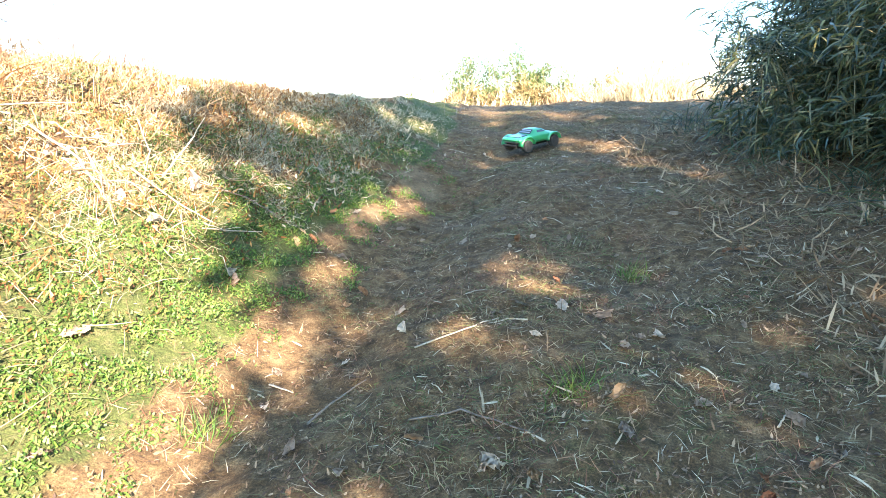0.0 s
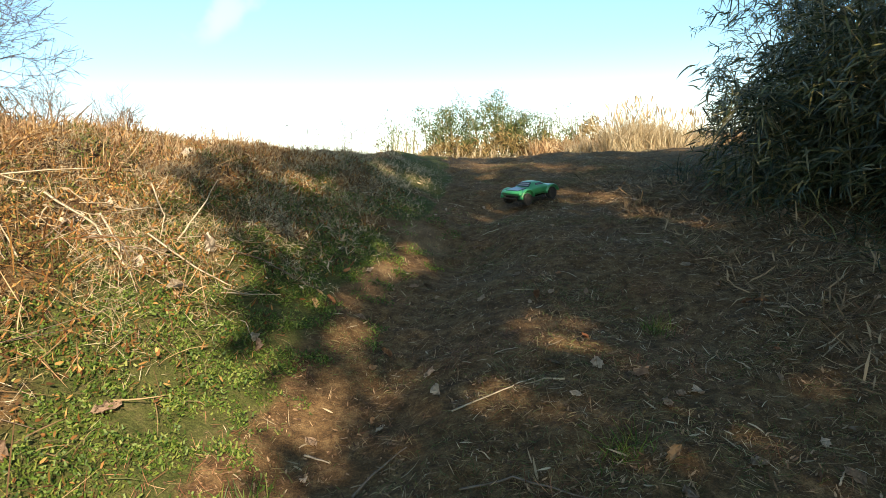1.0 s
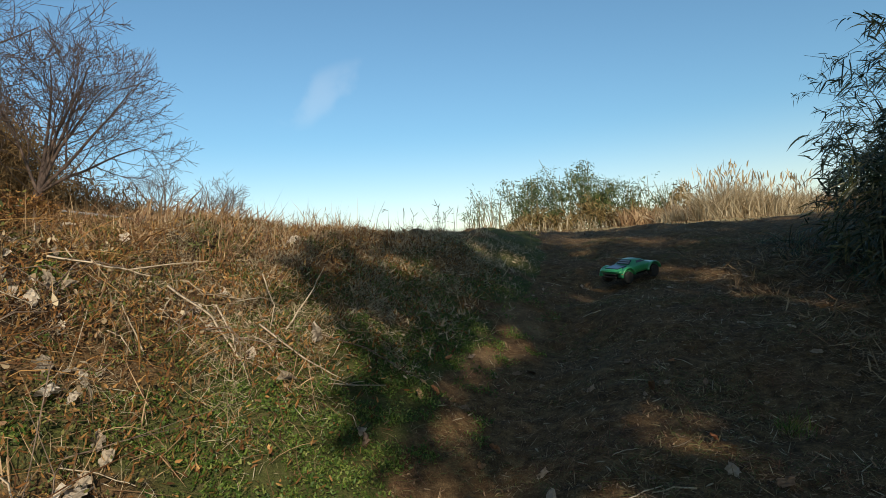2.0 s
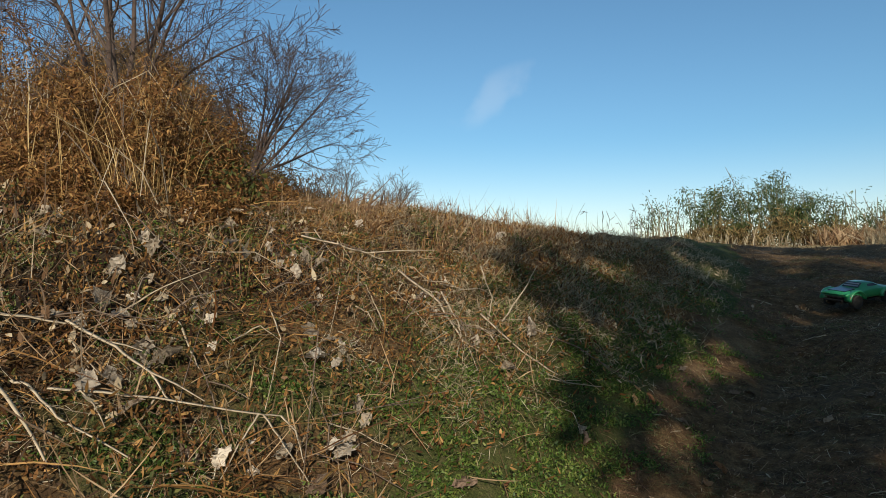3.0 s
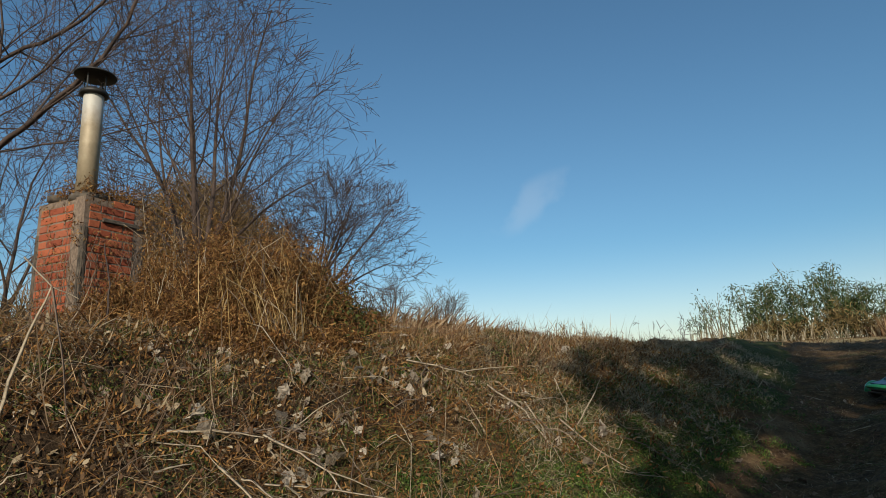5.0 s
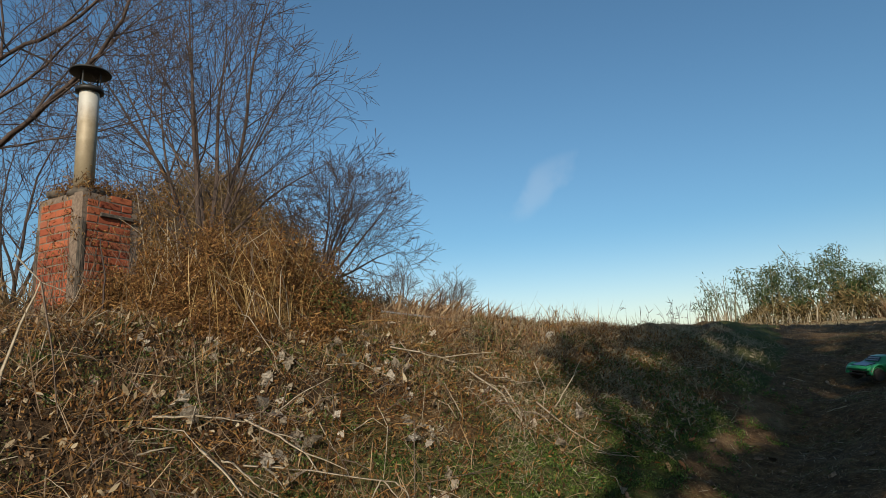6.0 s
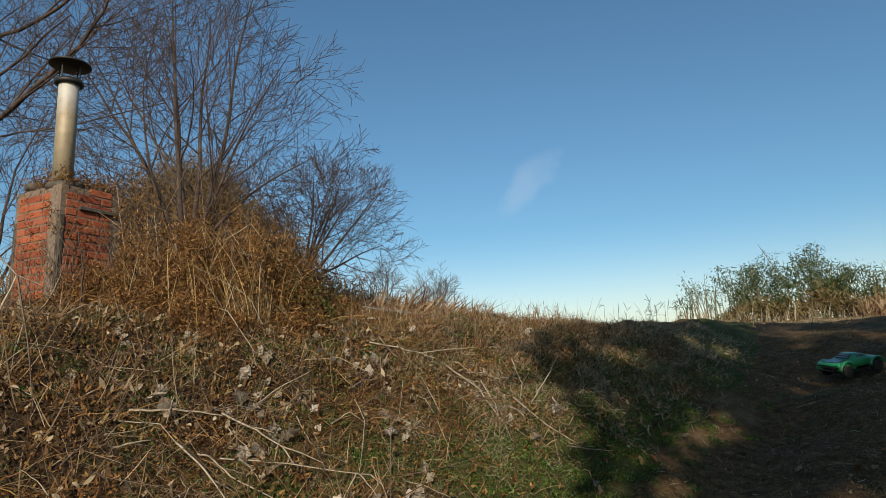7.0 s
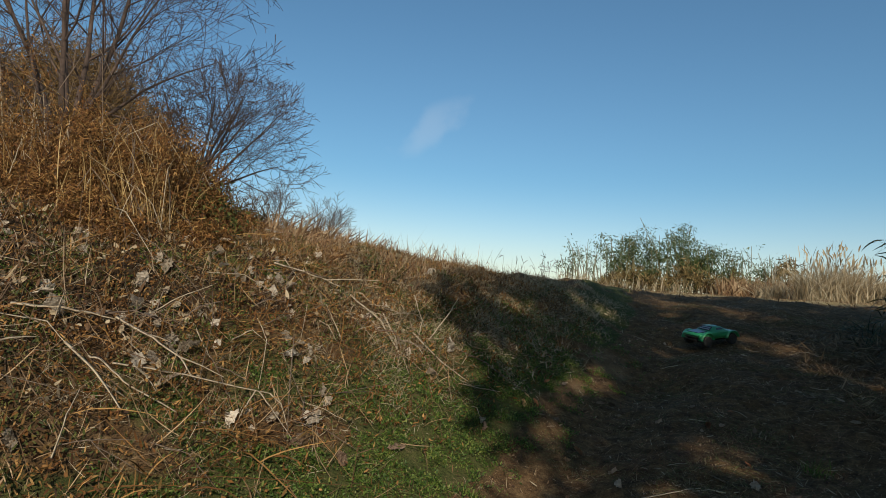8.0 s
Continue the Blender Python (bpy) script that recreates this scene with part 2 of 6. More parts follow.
def brick_mat():
    m, n, l, b = shader("fired_brick", 0.9)
    info = n.new("ShaderNodeObjectInfo")
    r = ramp(n, [(0.19, 0.04, 0.016), (0.29, 0.07, 0.027), (0.35, 0.1, 0.04), (0.24, 0.075, 0.04)])
    l.new(info.outputs["Random"], r.inputs["Fac"])
    tex = noise_tex(n, l, 28.0, 6.0, 0.7)
    d = ramp(n, [(0.5, 0.42, 0.4), (1.15, 1.1, 1.05)])
    l.new(tex.outputs["Fac"], d.inputs["Fac"])
    mul = n.new("ShaderNodeMix")
    mul.data_type, mul.blend_type = "RGBA", "MULTIPLY"
    mul.inputs["Factor"].default_value = 0.8
    l.new(r.outputs["Color"], mul.inputs["A"])
    l.new(d.outputs["Color"], mul.inputs["B"])
    l.new(mul.outputs["Result"], b.inputs["Base Color"])
    bumped(n, l, b, tex.outputs["Fac"], 0.6, 0.006)
    return m


def flue_mat():
    """Bright sheet metal, dulled by brown soot and rust over the lower length."""
    m, n, l, b = shader("stained_flue_steel", 0.6, 0.2)
    tc = n.new("ShaderNodeTexCoord")
    sep = n.new("ShaderNodeSeparateXYZ")
    l.new(tc.outputs["Object"], sep.inputs[0])
    tex = noise_tex(n, l, 11.0, 6.0, 0.7)
    add = n.new("ShaderNodeMath")
    add.operation = "MULTIPLY_ADD"
    add.inputs[1].default_value = 0.22
    l.new(tex.outputs["Fac"], add.inputs[0])
    l.new(sep.outputs["Z"], add.inputs[2])
    mr = n.new("ShaderNodeMapRange")
    mr.inputs["From Min"].default_value, mr.inputs["From Max"].default_value = 0.68, 0.86
    l.new(add.outputs[0], mr.inputs["Value"])
    old = ramp(n, [(0.13, 0.10, 0.06), (0.25, 0.2, 0.13), (0.34, 0.29, 0.2)])
    l.new(tex.outputs["Fac"], old.inputs["Fac"])
    mx = n.new("ShaderNodeMix")
    mx.data_type = "RGBA"
    l.new(mr.outputs["Result"], mx.inputs["Factor"])
    l.new(old.outputs["Color"], mx.inputs["A"])
    mx.inputs["B"].default_value = (0.4, 0.38, 0.34, 1)
    l.new(mx.outputs["Result"], b.inputs["Base Color"])
    bumped(n, l, b, tex.outputs["Fac"], 0.15, 0.003)
    return m


def paint_mat(name, colour, rough=0.35, dirt=(0.12, 0.09, 0.06)):
    m, n, l, b = shader(name, rough)
    b.inputs["Coat Weight"].default_value = 0.3
    tex = noise_tex(n, l, 18.0, 6.0, 0.7)
    mr = n.new("ShaderNodeMapRange")
    mr.inputs["From Min"].default_value, mr.inputs["From Max"].default_value = 0.58, 0.8
    l.new(tex.outputs["Fac"], mr.inputs["Value"])
    mx = n.new("ShaderNodeMix")
    mx.data_type = "RGBA"
    l.new(mr.outputs["Result"], mx.inputs["Factor"])
    mx.inputs["A"].default_value = (*colour, 1)
    mx.inputs["B"].default_value = (*dirt, 1)
    l.new(mx.outputs["Result"], b.inputs["Base Color"])
    return m


M["brick"], M["flue"] = brick_mat(), flue_mat()
M["green"] = paint_mat("green_polycarbonate", (0.018, 0.2, 0.078))
M["navy"] = paint_mat("dark_blue_panel", (0.01, 0.013, 0.03), 0.3)
M["glass"] = paint_mat("smoked_grey_window", (0.05, 0.055, 0.06), 0.15)
M["silver"] = paint_mat("silver_plastic", (0.2, 0.2, 0.21), 0.35)
M["red"] = paint_mat("red_tail_light", (0.5, 0.05, 0.02), 0.25)

# ---- mesh tools ----


def mesh_of(name, v, faces):
    """A mesh from an array of points and one or more arrays of faces of equal length."""
    v = np.asarray(v, np.float32).reshape(-1, 3)
    faces = [np.asarray(f, np.int32) for f in (faces if isinstance(faces, list) else [faces])]
    me = bpy.data.meshes.new(name)
    me.vertices.add(len(v))
    me.vertices.foreach_set("co", v.ravel())
    loops = np.concatenate([f.ravel() for f in faces])
    sizes = np.concatenate([np.full(len(f), f.shape[1], np.int32) for f in faces])
    me.loops.add(len(loops))
    me.loops.foreach_set("vertex_index", loops)
    me.polygons.add(len(sizes))
    me.polygons.foreach_set("loop_start", np.concatenate([[0], np.cumsum(sizes)[:-1]]).astype(np.int32))
    me.update(calc_edges=True)
    me.validate()
    return me


def smooth(me):
    me.polygons.foreach_set("use_smooth", np.ones(len(me.polygons), bool))
    return me


def linked(name, me, mat, parent=None, label="", at=None):
    me.materials.append(mat)
    ob = new(name, me)
    if parent is not None:
        ob.parent = parent
    if at is not None:
        ob.matrix_basis = at
    return tagged(ob, label) if label else ob


def part(name, bm, mat, parent, label="", at=None, shade=True):
    """One bmesh as one mesh object under a thing or a part."""
    bmesh.ops.recalc_face_normals(bm, faces=bm.faces)
    me = bpy.data.meshes.new(name)
    bm.to_mesh(me)
    bm.free()
    if shade:
        smooth(me)
    return linked(name, me, mat, parent, label, at)


def holder(name, at, label, category, group=""):
    ob = new(name)
    ob.matrix_basis = at
    ob.empty_display_size = 0.1
    return tagged(ob, label, category, group)


def unit(a):
    return a / np.maximum(np.linalg.norm(a, axis=-1, keepdims=True), 1e-9)


def strips(rng, p, d, length, width, bend, segs=2, prof=None, side=None):
    """Blades and leaves: bent, tapering strips from the points p along d."""
    n = len(p)
    d = unit(d)
    if side is None:
        side = np.cross(d, rng.normal(size=(n, 3)))
    side = unit(side - d * (side * d).sum(-1, keepdims=True))
    s = np.linspace(0, 1, segs + 1)
    prof = np.interp(s, [0, 0.35, 0.7, 1], [0.6, 1, 0.75, 0.06]) if prof is None else np.asarray(prof)
    c = p[:, None] + (d[:, None] * s[None, :, None] + bend[:, None] * (s**2)[None, :, None]) * length[:, None, None]
    off = side[:, None] * (width[:, None] * prof[None] / 2)[..., None]
    v = np.stack([c - off, c + off], 2).reshape(-1, 3)
    base = np.arange(n)[:, None] * (2 * (segs + 1)) + (np.arange(segs) * 2)[None]
    f = np.stack([base, base + 1, base + 3, base + 2], -1).reshape(-1, 4)
    return v, f


def joined(parts):
    vs, fs, k = [], [], 0
    for v, f in parts:
        vs.append(v)
        fs.append(f + k)
        k += len(v)
    return np.concatenate(vs), np.concatenate(fs)


def tubes(paths):
    """Round, tapering stems along polylines: (points, radii)."""
    parts = []
    for pts, rad in paths:
        pts, rad = np.asarray(pts, float), np.asarray(rad, float)
        n = 7 if rad[0] > 0.05 else 5 if rad[0] > 0.015 else 3
        t = unit(np.gradient(pts, axis=0))
        ref = np.array([0.3, 0.2, 1.0]) if abs(t[0, 2]) < 0.9 else np.array([1.0, 0.3, 0.1])
        a = unit(np.cross(t, ref))
        b = np.cross(t, a)
        ang = np.arange(n) * 2 * np.pi / n
        ring = pts[:, None] + rad[:, None, None] * (a[:, None] * np.cos(ang)[None, :, None] + b[:, None] * np.sin(ang)[None, :, None])
        i = (np.arange(len(pts) - 1)[:, None] * n + np.arange(n)[None]).ravel()
        j = (np.arange(len(pts) - 1)[:, None] * n + ((np.arange(n) + 1) % n)[None]).ravel()
        parts.append((ring.reshape(-1, 3), np.stack([i, j, j + n, i + n], -1)))
    return joined(parts)


def waves(x, y, scale, seed):
    """Smooth uneven values of about -1 to 1 over the plan."""
    r = np.random.RandomState(seed)
    out = 0
    for k in range(7):
        a, f, ph = r.uniform(0, 6.283), r.uniform(0.6, 1.7), r.uniform(0, 6.283)
        out = out + np.sin((x * math.cos(a) + y * math.sin(a)) * f * 6.283 / scale + ph + 1.3 * np.sin((x * math.sin(a) - y * math.cos(a)) * f * 2.7 / scale + k))
    return out / 3.2


def soft(v, w):
    return w * np.logaddexp(0, v / w)


# ---- the lie of the land ----


def bank_foot(y):
    """Where the path's edge meets the foot of the bank."""
    return -1.45 + 0.25 * (y - soft(y - 5.8, 0.5))


def ground_z(x, y, rough=True):
    x, y = np.asarray(x, float), np.asarray(y, float)
    line = 0.06 + 0.19 * y - 0.145 * soft(y - 8.2, 0.8) + 0.17 * soft(-6.0 - y, 0.8)
    far = np.exp(-soft(np.hypot(x, y) - 60, 5) / 200)
    d = bank_foot(y) - x
    bank = 0.57 * soft(d, 0.10)
    cap = soft(1.50 + 0.075 * np.clip(-x - 1.3, 0, 9) + 0.03 * (np.clip(y, -6, 60) - 5) - 0.12 * np.exp(-(((x + 5.0) / 0.9) ** 2) - ((y - 1.8) / 0.8) ** 2) - line, 0.08) + 0.04
    w = 0.12
    bank = -w * np.logaddexp(-bank / w, -cap / w)
    gully = -0.11 * np.exp(-(((d + 0.42) / 0.3) ** 2)) * np.exp(-((soft(np.abs(y - 2.9) - 1.6, 0.3) / 1.2) ** 2))
    right = 0.22 * soft(x - 1.5, 0.2) / (1 + np.exp(np.clip((y - 4.6) / 0.7, -60, 60)))
    right = -0.2 * np.logaddexp(-right / 0.2, -0.8 / 0.2) + 0.003
    hill = 5.2 * np.exp(-(((x + 20.4) / 3.2) ** 2) - ((y - 17.6) / 3.2) ** 2)
    z = line * far + bank + gully + right + hill
    if rough:
        z = z + 0.03 * waves(x, y, 1.3, 3) + 0.012 * waves(x, y, 0.42, 4) + 0.006 * waves(x, y, 0.15, 5)
        z = z + 0.05 * np.clip(waves(x, y, 0.8, 6), 0, 1) * np.clip(d / 0.5, 0, 1)
    return z


def on_ground(x, y, lift=0.0):
    return np.stack([x, y, ground_z(x, y) + lift], -1)


def slope_side(x, y):
    """The ground's normal."""
    e = 0.06
    gx = (ground_z(x + e, y, False) - ground_z(x - e, y, False)) / (2 * e)
    gy = (ground_z(x, y + e, False) - ground_z(x, y - e, False)) / (2 * e)
    return unit(np.stack([-gx, -gy, np.ones_like(gx)], -1))


def green_cover(x, y):
    """How thickly low green leaves cover the ground, 0 to 1."""
    d = bank_foot(y) - x + 0.1 * np.clip((2.8 - y) / 0.5, 0, 1)
    band = np.clip(d / 0.12 + 0.3, 0, 1) * np.clip((2.6 - d) / 1.0, 0, 1)
    near = np.clip((1.1 - d) / 0.5, 0.2, 1)
    foot = np.exp(-(((d - 0.15) / 0.3) ** 2)) * 0.6
    patch = 0.9 * np.exp(-((x + 2.15) / 0.16) ** 2 - ((y - 2.55) / 0.16) ** 2)
    return np.clip(patch + band * near * (0.62 + 0.75 * waves(x, y, 0.75, 11)) + foot * (0.5 + 0.6 * waves(x, y, 0.9, 12)) * (y > 1.2), 0, 1)


def make_ground():
    def axis(lo, hi, a, b, step, grow):
        mid = list(np.arange(a, b + 1e-6, step))
        s, up = step, mid[-1]
        out = []
        while up < hi:
            s *= grow
            up += s
            out.append(up)
        s, dn, low = step, mid[0], []
        while dn > lo:
            s *= grow
            dn -= s
            low.append(dn)
        return np.array(low[::-1] + mid + out)

    xs, ys = axis(-700, 700, -4.2, 3.0, 0.035, 1.06), axis(-700, 1200, 0.6, 7.0, 0.035, 1.05)
    gx, gy = np.meshgrid(xs, ys)
    v = np.stack([gx, gy, ground_z(gx, gy)], -1)
    nx, ny = len(xs), len(ys)
    i = (np.arange(ny - 1)[:, None] * nx + np.arange(nx - 1)[None]).ravel()
    me = smooth(mesh_of("ground", v, np.stack([i, i + 1, i + nx + 1, i + nx], -1)))
    x, y = gx.ravel(), gy.ravel()
    d = bank_foot(y) - x + 0.1 * np.clip((2.8 - y) / 0.5, 0, 1)
    masks = {
        "green": np.clip(green_cover(x, y) * 1.1 + 0.25 * (d > 0) + 0.35 * np.exp(-(((x - 0.5) / 0.5) ** 2) - ((y - 1.5) / 0.8) ** 2), 0, 1),
        "litter": np.clip((d - 0.8) / 0.8, 0, 0.85),
        "clay": np.clip(0.75 * np.exp(-(((d + 0.12) / 0.22) ** 2)) * (0.55 + 0.7 * waves(x, y, 0.9, 21)), 0, 1) * (y > 0.3) * (y < 5.2),
        "straw": np.clip((np.hypot(x, y - 1) - 9.0) / 2.0, 0, 1) * np.clip((y + 3) / 2, 0, 1),
    }
    for key, value in masks.items():
        a = me.attributes.new(key, "FLOAT", "POINT")
        a.data.foreach_set("value", value.astype(np.float32))
    return tagged(linked("ground", me, M["ground"]), "sloping earth ground with a worn dirt path beside a turfed bank", "ground", kind="structure")


make_ground()

# ---- brick oven with its flue ----


def box(bm, size, centre=(0, 0, 0), bevel=0.0, jitter=0.0, rng=None):
    made = bmesh.ops.create_cube(bm, size=1.0)["verts"]
    for v in made:
        v.co = Vector((v.co.x * size[0], v.co.y * size[1], v.co.z * size[2])) + Vector(centre)
        if jitter and rng is not None:
            v.co += Vector(rng.uniform(-jitter, jitter, 3))
    if bevel:
        edges = list({e for v in made for e in v.link_edges})
        bmesh.ops.bevel(bm, geom=edges, offset=bevel, segments=1, affect="EDGES")


def lathe(bm, profile, n=24):
    """A turned form round z from (radius, height) pairs."""
    rings = []
    for r, z in profile:
        rings.append([bm.verts.new((r * math.cos(k * 2 * math.pi / n), r * math.sin(k * 2 * math.pi / n), z)) for k in range(n)])
    for a, b in zip(rings, rings[1:]):
        for k in range(n):
            bm.faces.new((a[k], a[(k + 1) % n], b[(k + 1) % n], b[k]))
    bm.faces.new(rings[0][::-1])
    bm.faces.new(rings[-1])


OVEN = (-5.17, 2.40)  # its corner towards the path
OVEN_W, OVEN_D, OVEN_BASE, OVEN_TOP = 0.62, 0.60, 1.60, 2.93


def brick_oven():
    rng = np.random.RandomState(5)
    thing = holder("brick_oven", pose(OVEN[0] - OVEN_W / 2, OVEN[1] + OVEN_D / 2, OVEN_BASE), "red brick garden oven overgrown with dry vines", "oven")
    h = OVEN_TOP - OVEN_BASE
    bm = bmesh.new()
    box(bm, (OVEN_W - 0.010, OVEN_D - 0.010, h - 0.02), (0, 0, h / 2 - 0.01))
    core = part("masonry_core", bm, M["mortar"], thing, "pale grey mortar between the bricks", shade=False)
    bm = bmesh.new()
    box(bm, (0.205, 0.09, 0.058), bevel=0.004, jitter=0.002, rng=rng)
    long_brick = bpy.data.meshes.new("brick")
    bm.to_mesh(long_brick)
    bm.free()
    bm = bmesh.new()
    box(bm, (0.098, 0.09, 0.058), bevel=0.004, jitter=0.002, rng=rng)
    half_brick = bpy.data.meshes.new("brick")
    bm.to_mesh(half_brick)
    bm.free()
    long_brick.materials.append(M["brick"])
    half_brick.materials.append(M["brick"])
    courses = int(h / 0.07)
    for c in range(courses):
        z = 0.035 + c * 0.07
        for face in range(4):
            span = OVEN_W if face % 2 == 0 else OVEN_D
            depth = OVEN_D if face % 2 == 0 else OVEN_W
            turn = (0, 90, 180, 270)[face]
            x, first = -span / 2 + 0.05, c % 2
            while x < span / 2 - 0.09:
                room = span / 2 - 0.05 - x
                short = (first and x < -span / 2 + 0.06) or room < 0.2
                wide = 0.098 if short else 0.205
                if room < 0.09:
                    break
                if not (c == courses - 1 and rng.rand() < 0.35):
                    m = pose(0, 0, 0, 0, 0, turn) @ pose(x + wide / 2, -depth / 2 + 0.045 + rng.uniform(-0.003, 0.003), z, rng.uniform(-0.6, 0.6), rng.uniform(-0.5, 0.5), rng.uniform(-0.8, 0.8))
                    ob = new("brick", half_brick if short else long_brick)
                    ob.parent = core
                    ob.matrix_basis = m
                x += wide + 0.011
    for sx, sy in ((1, -1), (-1, -1), (1, 1)):
        bm = bmesh.new()
        box(bm, (0.044, 0.044, h * 0.78), (0, 0, -h * 0.1), 0.008, 0.006, rng)
        part("corner_post", bm, M["post"], thing, "weathered grey corner post", pose(sx * (OVEN_W / 2 - 0.02), sy * (OVEN_D / 2 - 0.02), h / 2, 0, 0, rng.uniform(-3, 3)), False)
    bm = bmesh.new()
    box(bm, (0.025, 0.42, 0.035), bevel=0.006, jitter=0.005, rng=rng)
    part("lintel", bm, M["post"], thing, "grey lintel bar", pose(OVEN_W / 2 + 0.012, 0.07, h - 0.20), False)
    for k in range(9):
        bm = bmesh.new()
        bmesh.ops.create_icosphere(bm, subdivisions=2, radius=rng.uniform(0.045, 0.085))
        for v in bm.verts:
            v.co = Vector((v.co.x * 1.3, v.co.y * 1.1, v.co.z * 0.6)) + Vector(rng.normal(0, 0.006, 3))
        part("cap_stone", bm, M["post"], thing, "rough broken stone lump", pose(rng.uniform(-0.26, 0.28), rng.uniform(-0.26, 0.26), h + 0.02, 0, 0, rng.uniform(0, 90)))
    pipe = holder("flue_pipe", pose(0.13, -0.18, h) @ Matrix.Diagonal((1, 1, 1.13, 1)), "", "")
    pipe.parent = thing
    bm = bmesh.new()
    lathe(bm, [(0.13, -0.03), (0.12, 0.02), (0.085, 0.035), (0.084, 0.05)])
    part("base_collar", bm, M["post"], pipe)
    bm = bmesh.new()
    lathe(bm, [(0.082, -0.02), (0.082, 0.42), (0.0835, 0.43), (0.082, 0.44), (0.082, 0.87), (0.076, 0.875)], 32)
    part("flue", bm, M["flue"], pipe, "dull steel flue with brown stains")
    bm = bmesh.new()
    lathe(bm, [(0.09, 0.84), (0.118, 0.845), (0.118, 0.868), (0.1, 0.885), (0.07, 0.887)], 28)
    part("collar", bm, M["black"], pipe, "black flue collar")
    for a in (20, 110, 200, 290):
        bm = bmesh.new()
        box(bm, (0.014, 0.006, 0.15), (0, 0, 0.945), 0.001)
        part("strut", bm, M["black"], pipe, "", pose(0.1 * math.cos(radians(a)), 0.1 * math.sin(radians(a)), 0, 0, 0, a + 90), False)
    bm = bmesh.new()
    lathe(bm, [(0.168, 1.005), (0.175, 1.01), (0.168, 1.022), (0.09, 1.055), (0.03, 1.07), (0.004, 1.072)], 32)
    part("rain_cap", bm, M["black"], pipe, "black rain cap")
    return thing


# ---- toy truck ----


def toy_truck(at):
    thing = holder("toy_truck", at, "bright green radio-controlled truck standing on the dirt path", "toy truck")
    stations = [
        (-0.262, 0.108, 0.103, 0.114, 0.100, 0.117), (-0.252, 0.116, 0.098, 0.120, 0.104, 0.128), (-0.235, 0.118, 0.094, 0.123, 0.104, 0.132), (-0.10, 0.120, 0.075, 0.126, 0.098, 0.137),
        (-0.085, 0.122, 0.072, 0.128, 0.094, 0.142), (-0.035, 0.122, 0.070, 0.130, 0.082, 0.172), (-0.02, 0.122, 0.070, 0.130, 0.080, 0.176), (0.05, 0.122, 0.070, 0.130, 0.079, 0.174),
        (0.065, 0.122, 0.070, 0.128, 0.080, 0.170), (0.125, 0.120, 0.070, 0.124, 0.096, 0.137), (0.22, 0.115, 0.072, 0.110, 0.096, 0.122), (0.252, 0.108, 0.078, 0.100, 0.09, 0.108), (0.262, 0.1, 0.085, 0.094, 0.082, 0.097)]
    bm = bmesh.new()
    rings = []
    for y, w, zb, zs, wt, zt in stations:
        sec = [(-w * 0.92, zb), (-w, zb + 0.012), (-w, zs - 0.004), (-w + 0.008, zs + 0.003), (-wt - 0.004, zt - 0.008), (-wt + 0.008, zt), (0, zt + 0.003), (wt - 0.008, zt), (wt + 0.004, zt - 0.008), (w - 0.008, zs + 0.003), (w, zs - 0.004), (w, zb + 0.012), (w * 0.92, zb)]
        rings.append([bm.verts.new((x, y, z)) for x, z in sec])
    for a, b in zip(rings, rings[1:]):
        for k in range(len(a)):
            bm.faces.new((a[k], a[(k + 1) % len(a)], b[(k + 1) % len(a)], b[k]))
    bm.faces.new(rings[0])
    bm.faces.new(rings[-1][::-1])
    body = part("body", bm, M["green"], thing, "glossy green moulded body shell")

    def panel(name, corners, mat, label, thick=0.004):
        q = bmesh.new()
        top = [q.verts.new(c) for c in corners]
        nrm = (Vector(corners[1]) - Vector(corners[0])).cross(Vector(corners[2]) - Vector(corners[0])).normalized()
        low = [q.verts.new(Vector(c) - nrm * thick) for c in corners]
        q.faces.new(top)
        q.faces.new(low[::-1])
        for k in range(4):
            q.faces.new((top[k], low[k], low[(k + 1) % 4], top[(k + 1) % 4]))
        return part(name, q, mat, body, label, shade=False)

    panel("bed_cover", [(-0.078, -0.232, 0.139), (0.078, -0.232, 0.139), (0.074, -0.118, 0.1435), (-0.074, -0.118, 0.1435)], M["navy"], "dark blue bed cover panel", 0.006)
    panel("rear_window", [(-0.074, -0.088, 0.148), (0.074, -0.088, 0.148), (0.064, -0.04, 0.177), (-0.064, -0.04, 0.177)], M["glass"], "dark rear window")
    for z, y, w in ((0.158, -0.075, 0.062), (0.171, -0.054, 0.056)):
        panel("louvre", [(-w, y - 0.008, z - 0.004), (w, y - 0.008, z - 0.004), (w, y + 0.001, z + 0.002), (-w, y + 0.001, z + 0.002)], M["silver"], "silver louvre bar")
    panel("windscreen", [(0.07, 0.118, 0.147), (-0.07, 0.118, 0.147), (-0.062, 0.072, 0.172), (0.062, 0.072, 0.172)], M["glass"], "dark windscreen")
    for s in (-1, 1):
        panel("side_window", [(s * 0.1, -0.02, 0.15), (s * 0.1, 0.085, 0.148), (s * 0.0885, 0.05, 0.167), (s * 0.0885, -0.012, 0.168)][::s], M["glass"], "dark side window")
        bm = bmesh.new()
        box(bm, (0.014, 0.012, 0.026), (0, 0, 0), 0.003)
        part("tail_light", bm, M["red"], body, "red tail light", pose(s * 0.134, -0.238, 0.088))
        bm = bmesh.new()
        box(bm, (0.03, 0.008, 0.018), (0, 0, 0), 0.003)
        part("headlight", bm, M["silver"], body, "silver headlight decal", pose(s * 0.075, 0.262, 0.098))
